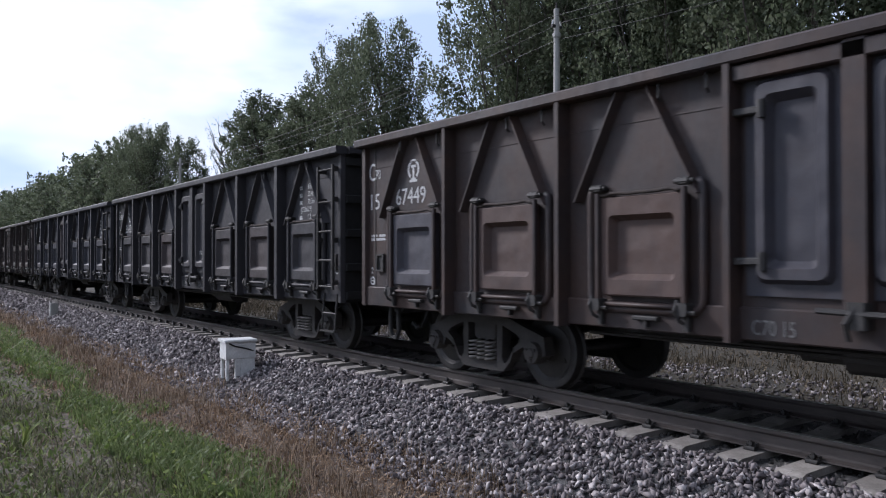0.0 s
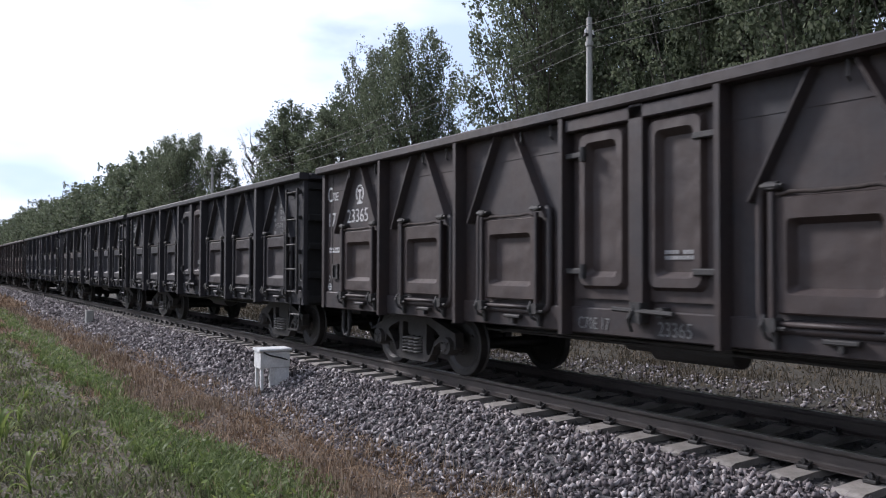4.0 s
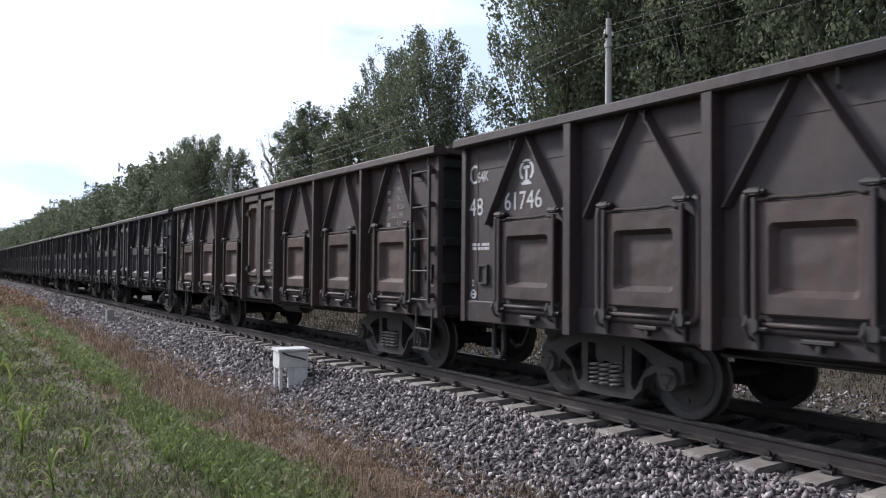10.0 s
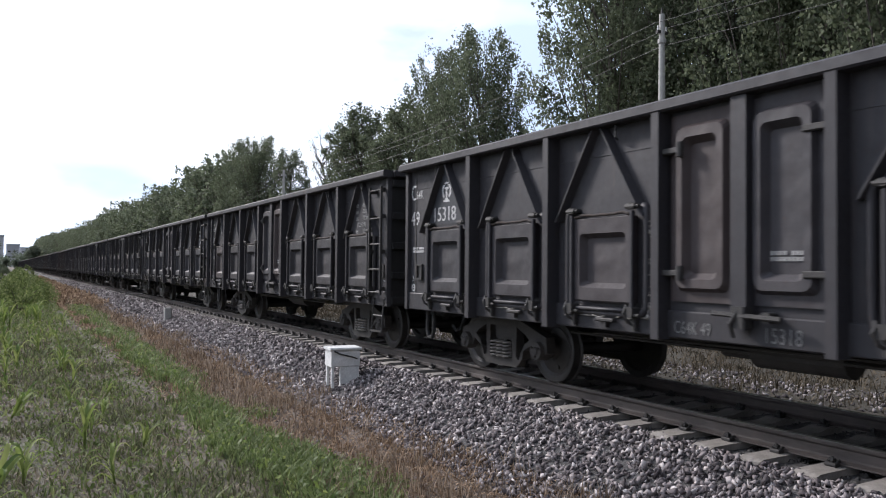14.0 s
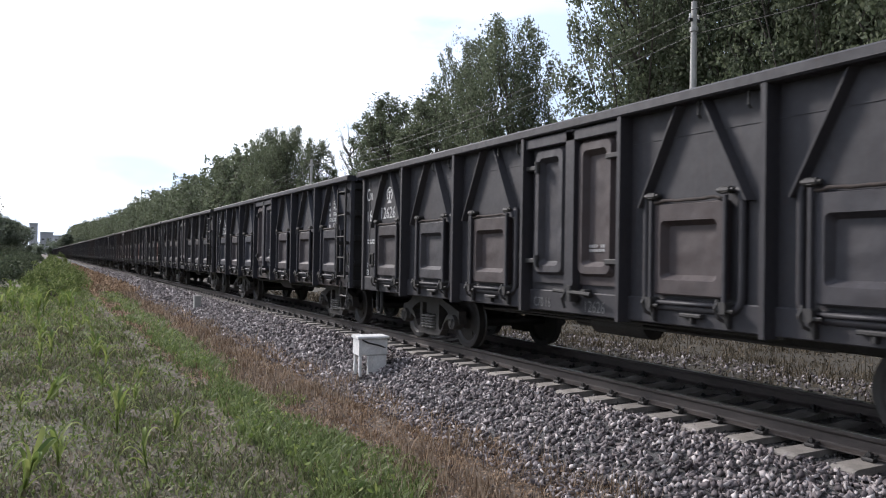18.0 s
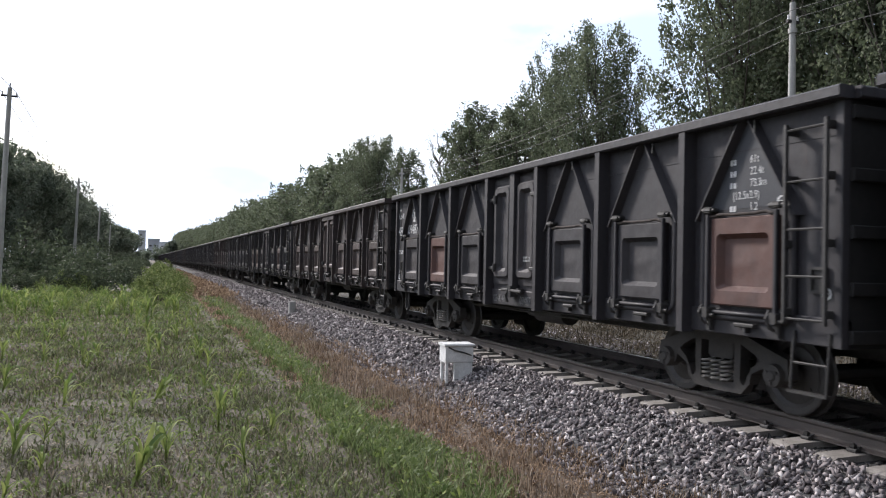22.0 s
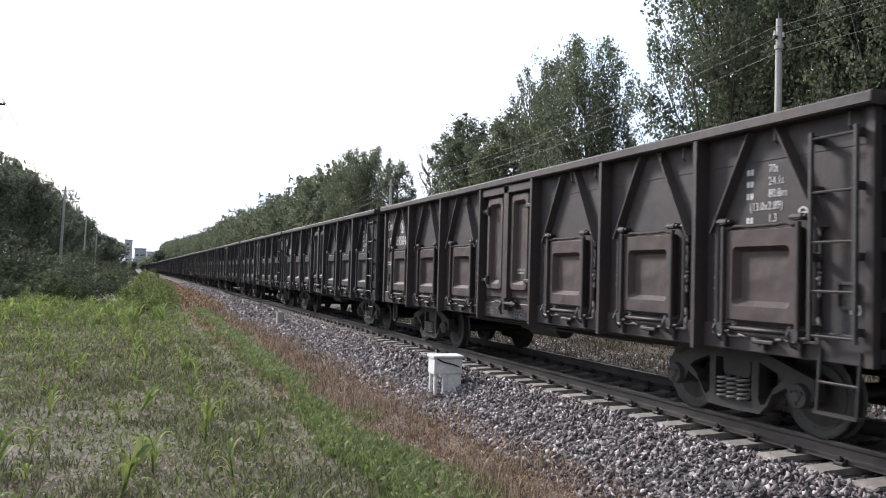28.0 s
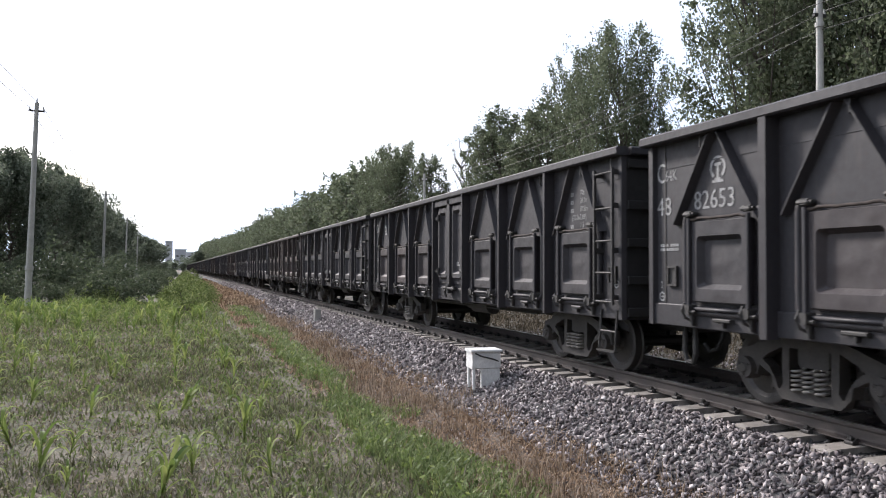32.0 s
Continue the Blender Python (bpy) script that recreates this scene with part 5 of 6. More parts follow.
def make_trees():
    # mesh height and width of each kind
    size = ((15, 6.4), (16, 7.4), (14, 4.0), (13, 2.6), (16, 7.0), (15, 6.4))
    kinds = [make_poplar("poplar_tree", 15, 6.4, 11, 84, 7, 76, 0.074), make_poplar("poplar_tree", 16, 7.4, 12, 96, 7, 76, 0.079, 0.08),
             make_poplar("poplar_tree", 14, 4.0, 13, 62, 6, 62, 0.078, 0.10, 1.25), make_poplar("poplar_tree", 13, 2.6, 14, 46, 5, 16, 0.05, 0.2, 1.3, 0.35),
             make_poplar("poplar_tree", 16, 7.0, 15, 80, 5, 15, 0.20, 0.04, 1.15), make_poplar("poplar_tree", 15, 6.4, 16, 76, 5, 15, 0.20, 0.04, 1.15)]
    label = ["green poplar tree with silvery leaves beyond the track", "broad green poplar tree beyond the railway track", "slender upright poplar tree behind the train", "thin sparse poplar tree with bare twigs", "distant green poplar tree in a row along the track", "distant green poplar tree in a row along the track"]
    # kind, x, y, height, width
    spots = [(1, 25, 27.8, 20.5, 8.0), (0, 26.5, 23, 20, 8), (1, 26, 18.5, 20, 8), (0, 25, 14, 19.5, 7.5), (1, 26, 9.5, 19.5, 8), (0, 25, 5, 19, 7.5), (1, 26, 0, 18.5, 8), (1, 29.5, 29.2, 19, 7.5), (4, 33, 25, 18, 8), (5, 33, 20, 18, 8), (4, 33, 12, 18, 8),
             (2, 29.0, 35.0, 8.6, 4.5), (1, 25, 39.4, 16.6, 6.6), (0, 25.4, 45.0, 17.0, 5.0), (2, 25, 49.2, 14.3, 5.2), (2, 26.0, 53.0, 14.2, 5.6), (2, 25, 57.5, 15.2, 5.4), (2, 26, 61.8, 14.6, 5.0), (3, 25, 66.0, 14.2, 3.4), (2, 25, 75.4, 14.0, 4.4),
             (0, 25, 87, 17.0, 7.0), (1, 25.5, 94.0, 17.4, 7.6), (4, 25, 101, 17.0, 8)]
    y = 109
    rng = np.random.default_rng(5)
    while y < 420:
        spots.append((int(rng.integers(4, 6)), 25 + rng.normal(0, 0.8), y, 16.6 + rng.normal(0, 0.8) + max(0, (y - 260) * 0.008), 8.6))
        y += 6.5 + rng.random() * 2.5
    while y < 720:
        spots.append((int(rng.integers(4, 6)), 25 + rng.normal(0, 1.0), y, 18 + 0.02 * (y - 420) + rng.normal(0, 0.8), 14))
        y += 13 + rng.random() * 3
    used = set()
    for k, x, y, h, w in spots:
        m = pose(x, y, -0.72, 0, 0, float(rng.uniform(0, 360)))
        if k in used:
            t = copy_thing(kinds[k], m)
        else:
            t = kinds[k]
            t.matrix_basis = m
            used.add(k)
        t.scale = (w / size[k][1], w / size[k][1], h / size[k][0])
        tagged(t, label[k], "tree", "row of poplars beyond the track")
    dark = [make_tree_master("roadside_tree", 13, 10, 21, 7, 60, 0.15, M_DARKLEAF, 0.10, 0.8, 1.3, 0.85), make_tree_master("roadside_tree", 12, 9, 22, 7, 60, 0.15, M_DARKLEAF, 0.08, 0.9, 1.4, 0.85), make_tree_master("roadside_tree", 12, 9, 23, 6, 26, 0.24, M_DARKLEAF, 0.08, 0.9, 1.4, 0.9)]
    # kind, x, y, height, width
    spots = [(0, -20, 78, 15.2, 11), (1, -15.5, 86, 14.2, 10), (0, -25, 74, 16, 12), (0, -16.5, 97, 15.8, 11), (1, -14.5, 108, 15.6, 11), (0, -14, 121, 15.4, 11), (1, -14, 136, 14.8, 11), (0, -14.5, 154, 14.8, 12), (1, -14, 172, 14.8, 12),
             (2, -14, 190, 15.0, 12), (2, -14.5, 208, 14.8, 12), (2, -14, 228, 14.0, 12), (2, -15, 250, 12.4, 12), (2, -12, 276, 13.6, 13), (2, -11, 300, 13.8, 13), (2, -10.5, 330, 14.2, 14), (2, -10, 360, 14.6, 14), (2, -10, 392, 15.0, 14)]
    for k in range(7):
        spots.append((k % 2, -32 - 7 * k, 70 + 3 * k, 17, 12))
    used = set()
    for k, x, y, h, w in spots:
        m = pose(x, y, -0.72, 0, 0, float(rng.uniform(0, 360)))
        if k in used:
            t = copy_thing(dark[k], m)
        else:
            t = dark[k]
            t.matrix_basis = m
            used.add(k)
        t.scale = (w / (10, 9, 9)[k], w / (10, 9, 9)[k], h / (13, 12, 12)[k])
        tagged(t, "dark green leafy tree at the edge of the field", "tree", "trees along the field edge")


make_trees()


# ---- bushes and tall weeds ----
def make_bush_master(name, h, w, seed, count, per, leaf, mat):
    rng = np.random.default_rng(seed)
    top = new(name)
    s = Solid()
    cs, rs = [], []
    for k in range(count):
        az, r = rng.uniform(0, 2 * math.pi), w / 2 * math.sqrt(rng.random())
        zz = h * (1 - 0.6 * (2 * r / w) ** 2) * rng.uniform(0.15, 1.0)
        cs.append((math.cos(az) * r, math.sin(az) * r, zz))
        rs.append(0.2 * h * rng.uniform(0.6, 1.2))
        if k % 4 == 0:
            s.tube((0, 0, 0), cs[-1], 0.03, 0.01, 5, False)
    v = leaf_cloud(np.array(cs), np.array(rs), per, leaf, rng)
    v[:, 2] = np.maximum(v[:, 2], 0.0)
    part("woody_stem", s.mesh("woody_stem", M_BARK), top, None, "", "stuff")
    part("foliage", big_mesh("foliage", v, np.arange(len(v)).reshape(-1, 4), mat), top, None, "", "stuff")
    return top


def make_bushes():
    rng = np.random.default_rng(9)
    dark = make_bush_master("bush", 2.6, 5, 31, 66, 56, 0.095, M_BUSH)
    weed = make_bush_master("tall_weed_clump", 1.6, 2.2, 32, 30, 60, 0.055, M_GRASS)
    # two rounded bushes by the field's far edge, and a thicket going on behind them
    spots = [(dark, -3.0, 50.5, 0.92), (dark, -4.4, 52.0, 0.8), (dark, -7.8, 50.5, 0.72), (dark, -10.2, 51.5, 0.85), (dark, -12.5, 52.5, 1.0), (dark, -16, 53, 1.0), (dark, -19.5, 54, 1.1), (dark, -23, 55, 1.1)]
    spots += [(dark, -5.6 - 3.6 * k + rng.normal(0, 0.6), 66 + 0.2 * k + rng.normal(0, 1.5), 1.15 + 0.35 * rng.random()) for k in range(14)]
    spots += [(dark, -4.0, 72, 1.0), (dark, -6, 90, 1.2), (dark, -2.4, 84, 0.7), (dark, -3, 110, 1.0)] + [(dark, -2.2 + rng.normal(0, 1.4), y, 0.6 + 0.4 * rng.random()) for y in np.arange(96, 330, 12)]
    spots += [(weed, 1.7 + rng.normal(0, 0.5), y, 0.6 + 0.5 * rng.random()) for y in np.arange(56, 180, 4)]
    spots += [(weed, 0.9 + rng.normal(0, 0.7), y, 0.6 + 0.4 * rng.random()) for y in np.arange(40, 60, 2.0)]
    spots += [(weed, -5.2 + rng.normal(0, 1.0), 49 + rng.normal(0, 0.6), 0.7) for y in range(3)]
    used = set()
    for mst, x, y, sc in spots:
        m = pose(x, y, -0.72, 0, 0, float(rng.uniform(0, 360)))
        t = mst if mst.name not in used else copy_thing(mst, m)
        used.add(mst.name)
        t.matrix_basis = m
        tall = float(rng.uniform(0.85, 1.3))
        t.scale = (sc, sc, sc * tall)
        if mst is dark:
            tagged(t, "dark green bush at the far edge of the field", "bush", "bushes along the field edge")
        else:
            tagged(t, "bright green tall weeds along the field path", "weeds", "weed clumps beside the verge")


make_bushes()


# ---- grass ----
def blades(x, y, h, w, lean, rng):
    """Bent grass blades, two triangles each, standing on the ground."""
    n = len(x)
    z = ground_height(x, y)
    az = rng.uniform(0, 2 * math.pi, n)
    dx, dy = np.cos(az), np.sin(az)
    l = lean * rng.uniform(0.3, 1.3, n) * h
    b0 = np.stack([x - dy * w, y + dx * w, z - 0.01], 1)
    b1 = np.stack([x + dy * w, y - dx * w, z - 0.01], 1)
    m0 = np.stack([x + dx * l * 0.35 - dy * w * 0.7, y + dy * l * 0.35 + dx * w * 0.7, z + h * 0.6], 1)
    m1 = np.stack([x + dx * l * 0.35 + dy * w * 0.7, y + dy * l * 0.35 - dx * w * 0.7, z + h * 0.6], 1)
    t = np.stack([x + dx * l, y + dy * l, z + h], 1)
    v = np.stack([b0, b1, m1, m0, t], 1).reshape(-1, 3)
    i = np.arange(n)[:, None] * 5
    return v, np.concatenate([i + [[0, 1, 2]], i + [[0, 2, 3]], i + [[3, 2, 4]]])


def patchy(x, y, s, seed):
    return np.array([noise.noise((a * s + seed, b * s, seed)) for a, b in zip(x, y)])


def grass_object(name, x, y, h, w, lean, mat, label, rng):
    v, f = blades(x, y, h, w, lean, rng)
    return tagged(new(name, big_mesh(name, v, f, mat)), label, "grass", "", "stuff")


def make_grass():
    rng = np.random.default_rng(3)

    def spread(n, x0, x1, y0, y1, power=1.6):
        y = y0 + (y1 - y0) * rng.random(n) ** power
        x = rng.uniform(x0, x1, n)
        # thinner behind the walk
        m = n // 7
        y[:m] = rng.uniform(-14, y0 + 0.5, m)
        return x, y
    # dry grass on the verge
    x, y = spread(75000, 2.4, 4.75, 2.5, 60, 2.0)
    keep = patchy(x, y, 0.8, 3.1) + 0.5 * patchy(x, y, 3.0, 1.1) + rng.normal(0, 0.22, len(x)) > -0.02
    x, y = x[keep], y[keep]
    grass_object("dry_grass", x, y, rng.uniform(0.02, 0.09, len(x)) * (1 + 1.6 * (rng.random(len(x)) < 0.10)), 0.0028 + 0.0004 * np.abs(y), 1.2, M_DRY, "dry brown grass on the verge beside the ballast", rng)
    # taller brown stalks in tufts along the foot of the ballast
    x, y = spread(34000, 2.7, 4.8, 3.0, 60, 1.9)
    keep = patchy(x, y, 1.3, 13.3) + 0.5 * patchy(x, y, 4.0, 2.2) + rng.normal(0, 0.22, len(x)) - 0.25 * np.abs(x - 3.75) > 0.02
    x, y = x[keep], y[keep]
    grass_object("dry_stalks", x, y, rng.uniform(0.05, 0.28, len(x)), 0.0026 + 0.0004 * np.abs(y), 0.55, M_STALK, "tufts of dead reddish-brown stalks beside the ballast", rng)
    # green strip between field and verge
    x, y = spread(110000, 1.8, 4.0, 2.5, 55)
    keep = 0.7 * patchy(x, y, 0.45, 8.7) + 0.5 * patchy(x, y, 2.5, 4.1) + rng.normal(0, 0.12, len(x)) - np.abs(x - 2.58 - 0.02 * np.clip(y, 0, 40) - 0.3 * patchy(x * 0, y, 0.45, 15.5)) * 1.35 > -0.34
    x, y = x[keep], y[keep]
    grass_object("green_grass", x, y, rng.uniform(0.05, 0.22, len(x)), 0.004 + 0.0006 * np.abs(y), 0.9, M_STRIP, "bright green grass strip along the field edge", rng)
    # weeds and stubble in the field
    x, y = spread(150000, -16, 2.0, 3, 50, 1.7)
    keep = patchy(x, y, 0.5, 5.5) + 0.6 * patchy(x, y, 2.2, 6.6) + rng.normal(0, 0.25, len(x)) > -0.22
    x, y = x[keep], y[keep]
    grass_object("field_weeds", x, y, rng.uniform(0.02, 0.11, len(x)), 0.0035 + 0.0006 * np.abs(y), 1.3, M_FIELDWEED, "sparse dry weeds on the sandy field", rng)
    x, y = spread(105000, -18, 2.0, 4, 52, 1.35)
    keep = patchy(x, y, 0.35, 2.5) + 0.6 * patchy(x, y, 1.8, 7.6) + rng.normal(0, 0.2, len(x)) + 0.012 * (y - 16) > -0.06
    x, y = x[keep], y[keep]
    grass_object("field_grass", x, y, rng.uniform(0.03, 0.15, len(x)), 0.005 + 0.0006 * np.abs(y), 1.0, M_GRASS, "low green grass among the young corn", rng)
    # low tufts between the corn and the strip
    x, y = spread(90000, -7, 2.6, 3, 26, 1.5)
    keep = patchy(x, y, 0.9, 21.5) + 0.7 * patchy(x, y, 3.2, 17.6) + rng.normal(0, 0.16, len(x)) > 0.24
    x, y = x[keep], y[keep]
    grass_object("field_tufts", x, y, rng.uniform(0.04, 0.17, len(x)), 0.004 + 0.0005 * np.abs(y), 1.1, M_OLIVE, "dull olive weeds in tufts over the field", rng)
    # dry weeds beyond the track
    x, y = spread(60000, 9.9, 21, -4, 40, 1.2)
    keep = patchy(x, y, 0.8, 5.1) + rng.normal(0, 0.2, len(x)) > 0.05
    x, y = x[keep], y[keep]
    grass_object("dry_weeds", x, y, rng.uniform(0.04, 0.22, len(x)) * (1 + 1.5 * (rng.random(len(x)) < 0.06)), 0.006 + 0.0004 * np.maximum(y, 0), 0.9, M_BANKWEED, "dry weeds on the far side of the track", rng)


def low_leaves(name, x, y, top, size, flat, mat, label, rng):
    """Small leaves or litter lying on or just over the ground."""
    n = len(x)
    z = ground_height(x, y) + 0.008 + top * rng.random(n) ** 1.5
    az = rng.uniform(0, 2 * math.pi, n)
    a = np.stack([np.cos(az), np.sin(az), rng.normal(0, flat, n)], 1)
    b = np.stack([-np.sin(az), np.cos(az), rng.normal(0, flat, n)], 1)
    s = (size * (1 + np.abs(y) * 0.035) * rng.uniform(0.5, 1.4, n))[:, None]
    c = np.stack([x, y, z], 1)
    v = np.stack([c - a * s, c + b * s * 0.45, c + a * s, c - b * s * 0.45], 1).reshape(-1, 3)
    v[:, 2] = np.maximum(v[:, 2], np.repeat(ground_height(x, y), 4) + 0.004)
    return tagged(new(name, big_mesh(name, v, np.arange(n * 4).reshape(-1, 4), mat)), label, "weeds", "", "stuff")


def make_litter():
    rng = np.random.default_rng(41)

    def spread(n, x0, x1, y0, y1, power):
        y = y0 + (y1 - y0) * rng.random(n) ** power
        if y0 < 10:
            y[:n // 7] = rng.uniform(-14, y0 + 0.5, n // 7)
        return rng.uniform(x0, x1, n), y
    x, y = spread(100000, -12, 2.4, 3, 45, 2.1)
    low_leaves("field_litter", x, y, 0.03, 0.020, 0.35, M_FIELDWEED, "dry plant litter and small weeds on the field soil", rng)
    x, y = spread(150000, -14, 2.4, 3, 48, 1.8)
    keep = patchy(x, y, 0.5, 2.5) + 0.7 * patchy(x, y, 2.0, 7.6) + rng.normal(0, 0.2, len(x)) + 0.008 * (y - 10) > -0.25
    x, y = x[keep], y[keep]
    low_leaves("field_leaves", x, y, 0.10, 0.019, 0.8, M_GRASS, "small green weeds covering the field soil", rng)
    x, y = spread(70000, 1.8, 4.0, 2.5, 50, 1.8)
    keep = 0.7 * patchy(x, y, 0.45, 8.7) + 0.5 * patchy(x, y, 2.5, 4.1) + rng.normal(0, 0.12, len(x)) - np.abs(x - 2.58 - 0.02 * np.clip(y, 0, 40) - 0.3 * patchy(x * 0, y, 0.45, 15.5)) * 1.35 > -0.30
    x, y = x[keep], y[keep]
    low_leaves("strip_leaves", x[::2], y[::2], 0.18, 0.022, 0.8, M_STRIP, "leafy green weeds in the grass strip", rng)
    low_leaves("bright_strip_leaves", x[1::2], y[1::2], 0.17, 0.021, 0.8, M_CORN, "bright green leafy weeds in the grass strip", rng)
    x, y = spread(60000, 2.3, 4.8, 2.5, 45, 1.9)
    low_leaves("verge_litter", x, y, 0.03, 0.017, 0.4, M_DRY, "dry straw litter on the verge", rng)
    x, y = spread(40000, 2.8, 3.7, 2.5, 45, 1.8)
    keep = patchy(x, y, 0.55, 12.7) + 0.6 * patchy(x, y, 2.2, 3.3) + rng.normal(0, 0.1, len(x)) > 0.36
    x, y = x[keep], y[keep]
    low_leaves("verge_weeds", x, y, 0.10, 0.017, 0.8, M_GRASS, "patches of small green weeds on the verge", rng)
    x, y = spread(42000, 9.6, 20, -4, 45, 1.1)
    low_leaves("bank_litter", x, y, 0.06, 0.024, 0.6, M_BANKWEED, "brown dry weeds and litter beyond the track", rng)
    x, y = spread(24000, 2.6, 4.9, 45, 140, 1.0)
    low_leaves("far_verge", x, y, 0.25, 0.03, 0.9, M_DRY, "dry weeds along the distant verge", rng)


make_grass()
make_litter()


# ---- corn ----
def corn_mesh(seed):
    rng = np.random.default_rng(seed)
    s = Solid()
    h = 0.34
    s.tube((0, 0, 0), (0.01, 0, h), 0.014, 0.008, 6)
    for k in range(8):
        az = k * math.pi + rng.normal(0, 0.8)
        z0 = 0.06 + 0.30 * k / 8
        ln = rng.uniform(0.30, 0.46) * (1.1 - 0.05 * k)
        up = rng.uniform(0.9, 1.5)
        pts = []
        for j in range(6):
            t = j / 5
            r = ln * t
            z = z0 + up * 1.5 * r * (1 - 0.78 * t)
            w = 0.025 * (1 - t) ** 0.6 * min(1, 0.5 + 2 * t) + 0.001
            c = Vector((math.cos(az) * r * 0.75, math.sin(az) * r * 0.75, z))
            q = Vector((-math.sin(az), math.cos(az), 0)) * w
            pts += [c - q, c + Vector((0, 0, -0.008)), c + q]
        s.add(pts, [f for j in range(5) for f in ((3 * j, 3 * j + 1, 3 * j + 4, 3 * j + 3), (3 * j + 1, 3 * j + 2, 3 * j + 5, 3 * j + 4))])
    return s.mesh("corn_plant", M_CORN, True)


def make_corn():
    rng = np.random.default_rng(17)
    kinds = [corn_mesh(40 + k) for k in range(6)]
    spots = []
    for row in range(16):
        x0 = 1.0 - 1.05 * row
        y = 5.0 + rng.random()
        while y < 46:
            spots.append((x0 + rng.normal(0, 0.25), y))
            y += rng.uniform(0.38, 0.95)
    spots = [p for p in spots if rng.random() < (0.55 if p[1] < 20 else 0.7) and (p[1] > 7.5 or p[0] < -1.0)]
    spots.sort(key=lambda p: math.hypot(p[0] + 2, p[1]))
    for x, y in spots[:300]:
        ob = new("corn_plant", kinds[int(rng.integers(0, 6))])
        sc = rng.uniform(0.6, 1.25)
        ob.matrix_basis = pose(x, y, float(ground_height(np.array([x]), np.array([y]))[0]) - 0.01, rng.normal(0, 8), rng.normal(0, 8), rng.uniform(0, 360))
        ob.scale = (sc, sc, sc)
        tagged(ob, "young green corn plant in the sandy field", "corn plant", "corn plants in the field")
    far = Solid()
    for x, y in spots[300:]:
        me = kinds[int(rng.integers(0, 6))]
        m = pose(x, y, -0.71, 0, 0, rng.uniform(0, 360)) @ Matrix.Scale(rng.uniform(1.0, 1.7), 4)
        far.add([m @ v.co for v in me.vertices], [tuple(p.vertices) for p in me.polygons])
    tagged(new("distant_corn", far.mesh("distant_corn", M_CORN)), "rows of young green corn across the field", "corn", "", "stuff")


make_corn()


# ---- poles and wires ----
def make_pole(name, x, y, h, r, arms, label, insul=True):
    top = new(name)
    top.location = (x, y, -0.75)
    s = Solid().tube((0, 0, 0), (0, 0, h), r * 1.35, r * 0.8, 14)
    part("shaft", s.mesh("shaft", M_CONCRETE, False), top)
    for z, w in arms:
        part("crossarm", Solid().box(-w / 2, w / 2, -0.05, 0.05, z - 0.05, z + 0.05, None, 0.01).mesh("crossarm", M_IRON), top)
        if insul:
            for e in (-w / 2 + 0.06, w / 2 - 0.06):
                part("insulator", Solid().tube((e, 0, z + 0.04), (e, 0, z + 0.22), 0.05, 0.03, 8).mesh("insulator", M_BOX), top)
    part("cap", Solid().tube((0, 0, h), (0, 0, h + 0.25), 0.04, 0.03, 8).mesh("cap", M_IRON), top)
    return tagged(top, label, "utility pole", "utility poles")


def make_wire(name, a, b, sag, label, n=16):
    s = Solid()
    a, b = Vector(a), Vector(b)
    pts = [a.lerp(b, k / n) - Vector((0, 0, sag * 4 * (k / n) * (1 - k / n))) for k in range(n + 1)]
    s.path(pts, 0.012 if a.x > 0 else 0.016, 5)
    return tagged(new(name, s.mesh(name, M_IRON)), label, "wire", "overhead wires")


def make_poles():
    lx = [(-7.3, 47), (-7.8, 98), (-8.3, 150), (-8.8, 204)]
    for x, y in lx:
        p = make_pole("utility_pole", x - 0.25, y, 11.3, 0.14, [(10.85, 0.8)], "grey concrete utility pole leaning beside the field")
        p.rotation_euler = (0, radians(1.5), 0)
        part("band", Solid().tube((0, 0, 2.1), (0, 0, 2.35), 0.215, 0.215, 14).mesh("band", M_CONCRETE), p, None, "rough concrete collar")
    for (x0, y0), (x1, y1) in zip([(-6.8, -4)] + lx, lx):
        for d in (-0.36, 0.36):
            make_wire("overhead_wire", (x0 + d, y0, 10.3), (x1 + d, y1, 10.3), 0.7, "thin dark overhead wire between poles")
    rx = [(20.2, 19.9), (22.5, 70), (23.8, 118)]
    for x, y in rx:
        p = make_pole("utility_pole", x, y, 11.4, 0.13, [(10.75, 0.5)], "pale concrete utility pole among the poplars")
        part("band", Solid().tube((0, 0, 10.35), (0, 0, 10.5), 0.15, 0.15, 14).mesh("band", M_CONCRETE), p)
    for (x0, y0), (x1, y1) in zip([(19.6, -32)] + rx, rx):
        for d, z in ((-0.4, 10.25), (0.4, 10.25), (0.0, 9.5)):
            make_wire("overhead_wire", (x0 + d, y0, z), (x1 + d, y1, z), 0.9, "pale overhead wire running past the poplars")


make_poles()


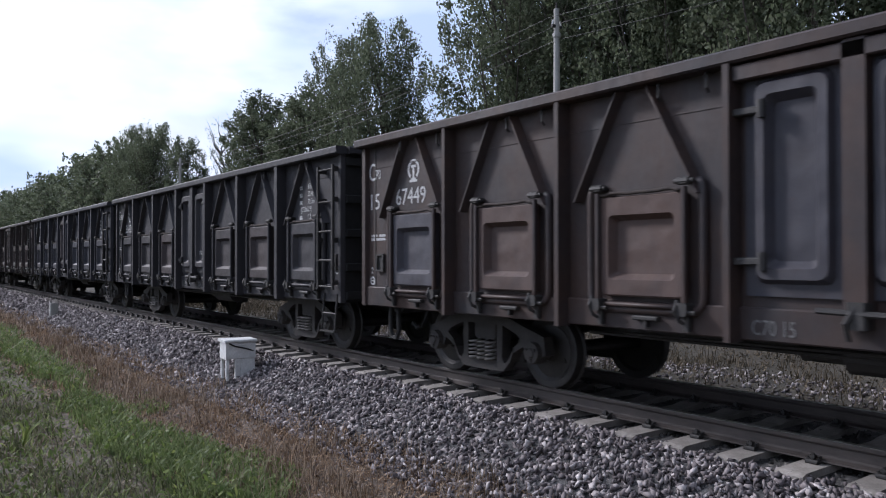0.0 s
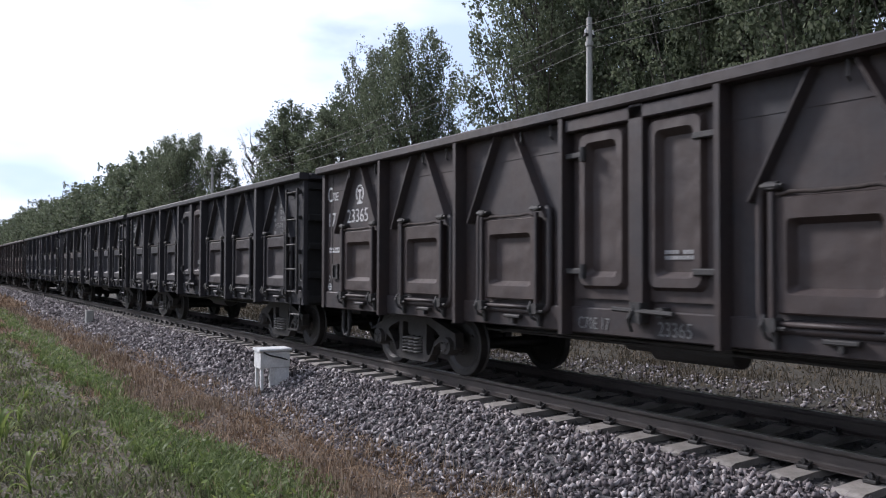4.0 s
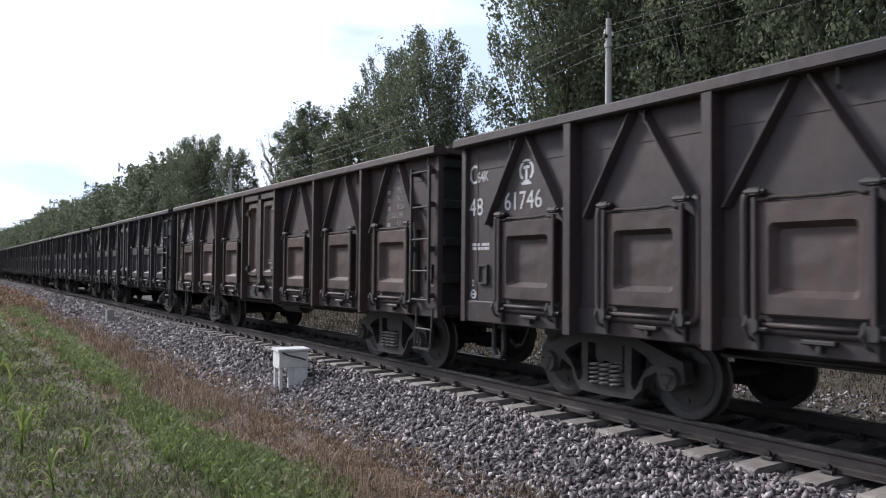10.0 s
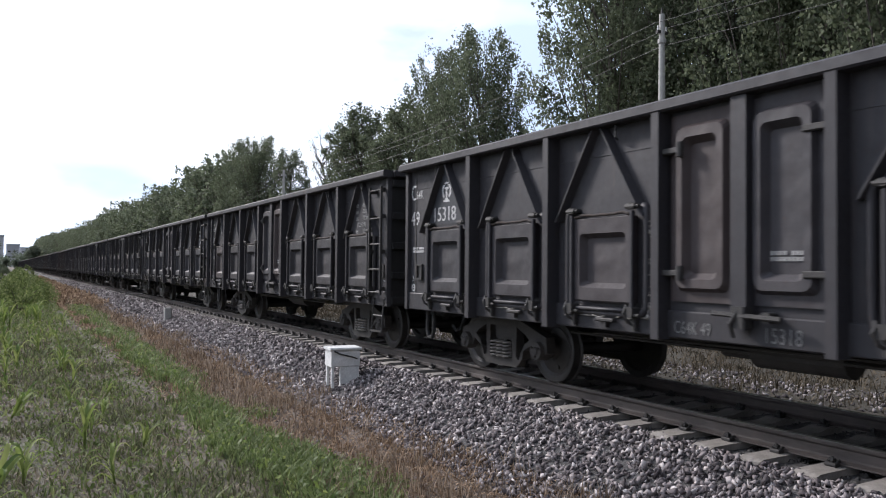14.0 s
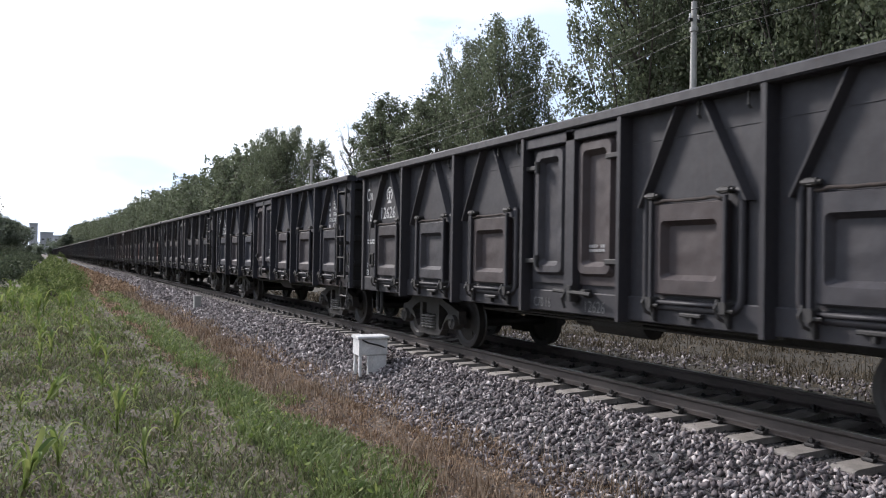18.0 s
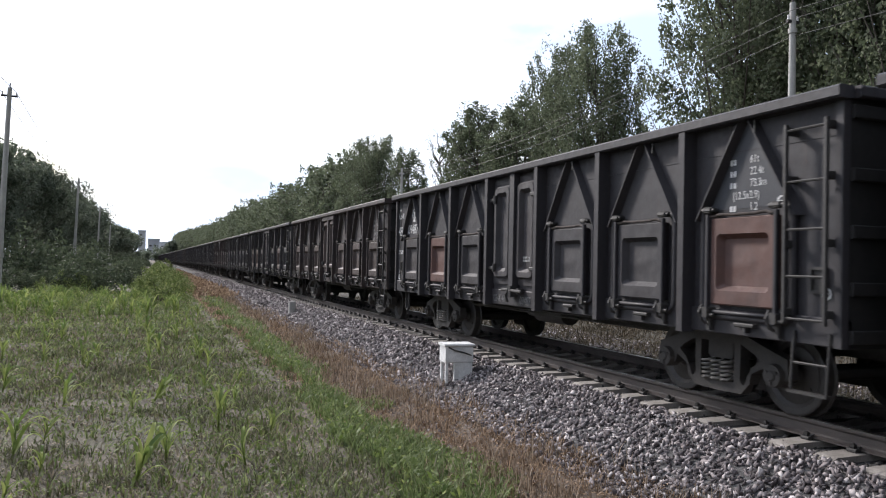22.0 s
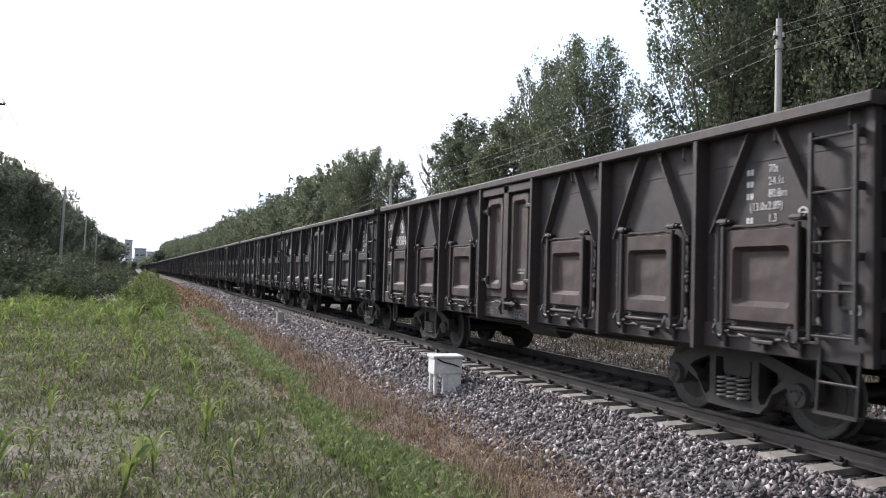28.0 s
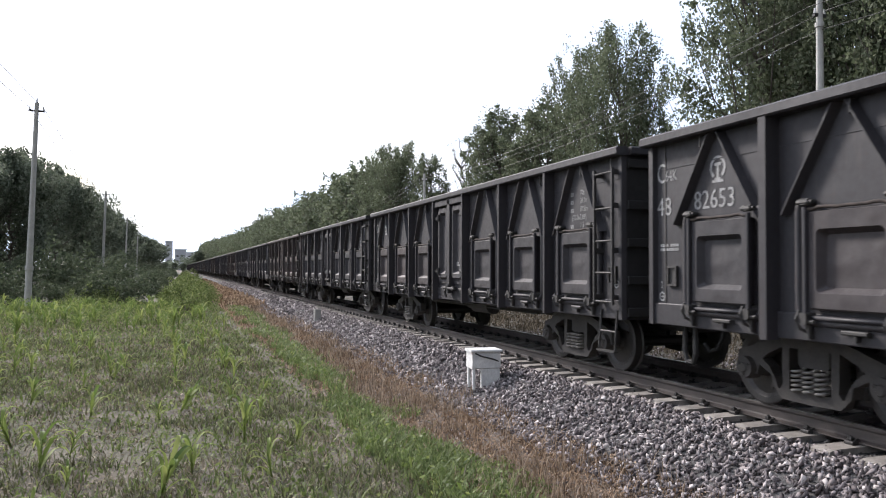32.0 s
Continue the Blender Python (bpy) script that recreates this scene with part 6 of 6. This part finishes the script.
# ---- trackside box ----
def make_box():
    top = new("trackside_box")
    top.matrix_basis = pose(5.08, 12.45, -0.46, 0, 0, -6)
    part("housing", Solid().box(-0.25, 0.25, -0.20, 0.20, 0.25, 0.53, None, 0.018).mesh("housing", M_BOX), top)
    part("lid", Solid().box(-0.275, 0.275, -0.225, 0.225, 0.53, 0.575, None, 0.014).mesh("lid", M_BOX), top, None, "scuffed white lid")
    part("cable", Solid().path([(-0.2, -0.21, 0.52), (-0.1, -0.215, 0.47), (0.1, -0.21, 0.42), (0.26, -0.18, 0.36), (0.40, -0.1, 0.30)], 0.014, 6).mesh("cable", M_IRON), top)
    for x0, x1, y0, y1 in ((-0.24, -0.19, -0.19, -0.12), (-0.09, 0.0, -0.19, -0.12), (0.0, 0.24, -0.19, 0.19), (-0.24, -0.19, 0.12, 0.19)):
        part("leg", Solid().box(x0, x1, y0, y1, -0.10, 0.25, None, 0.01).mesh("leg", M_BOX), top)
    tagged(top, "white painted trackside cable box on short legs", "cable box")
    post = new("marker_post", Solid().box(-0.13, 0.13, -0.10, 0.10, 0, 0.52, None, 0.03).mesh("marker_post", M_CONCRETE))
    post.location = (5.14, 29.2, -0.56)
    tagged(post, "small grey concrete marker post in the ballast", "marker post")


make_box()


# ---- distance ----
def make_distance():
    rng = np.random.default_rng(23)
    # far woods closing the view
    cs = []
    for k in range(320):
        x = rng.uniform(-120, 160)
        cs.append((x, 790 + rng.uniform(-20, 60), -0.7 + rng.uniform(1, 13) * (0.8 + 0.25 * math.sin(x * 0.09))))
    v = leaf_cloud(np.array(cs), np.full(len(cs), 4.0), 60, 0.8, rng, 1.0)
    tagged(new("far_woods", big_mesh("far_woods", v, np.arange(len(v)).reshape(-1, 4), M_DARKLEAF)), "distant green woods at the end of the track", "woods", "", "stuff")
    far = make_tree_master("distant_tree", 12, 9, 51, 5, 26, 0.34, M_DARKLEAF, 0.05, 1.0, 1.3, 1.1)
    spots = [(-16 + 5.2 * k + rng.normal(0, 1.2), 500 + rng.normal(0, 30), (0.55 if -13 < -16 + 5.2 * k < 5 else 1.0) * rng.uniform(0.8, 1.15)) for k in range(12)]
    for k, (x, y, sc) in enumerate(spots):
        m = pose(x, y, -0.72, 0, 0, float(rng.uniform(0, 360)))
        t = copy_thing(far, m) if k else far
        t.matrix_basis = m
        t.scale = (sc, sc, sc)
        tagged(t, "hazy green tree at the far end of the track", "tree", "trees at the end of the track")
    for x, y, w, h in ((-7, 960, 8, 33), (6, 980, 13, 24), (18, 1000, 10, 21)):
        b = new("distant_building")
        b.location = (x, y, -0.7)
        part("wall", Solid().box(-w / 2, w / 2, -8, 8, 0, h).mesh("wall", M_HAZY_PALE), b)
        part("roof", Solid().box(-w / 2 - 0.5, w / 2 + 0.5, -8.5, 8.5, h, h + 1.2).mesh("roof", M_HAZY_PALE), b)
        win = Solid().box(-1.2, 1.2, -8.12, -8.0, 0, 1.6).mesh("window", M_IRON)
        for fl in range(4, int(h) - 3, 6):
            for e in np.arange(-w / 2 + 3, w / 2 - 2, 5):
                part("window", win, b, (float(e), 0, fl))
        tagged(b, "concrete apartment block in the far distance, its colour paled for haze", "building", "distant buildings")


make_distance()


# ---- movement ----
def motions():
    times = [2.0 * k for k in range(17)]
    for i, w, y, spec, row in train:
        walk(w, [(t, pose(XC, y - travelled(t), 0)) for t in times])
        if not -1 <= i < len(TRAIN):
            continue
        # wheels turn while their wagon passes near
        steps = [k / 15 for k in range(481) if -14 < y - travelled(k / 15) < 42]
        if not steps:
            continue
        keyed = sorted({0.0, *steps, 32.0})
        for bog in w.children:
            if not bog.name.startswith("bogie"):
                continue
            for q in bog.children:
                if q.name.startswith("wheelset"):
                    base = q.matrix_basis.translation.copy()
                    walk(q, [(t, pose(base.x, base.y, base.z, math.degrees((travelled(min(max(t, steps[0]), steps[-1])) - travelled(steps[0])) / R_WHEEL), 0, 0)) for t in keyed])


motions()
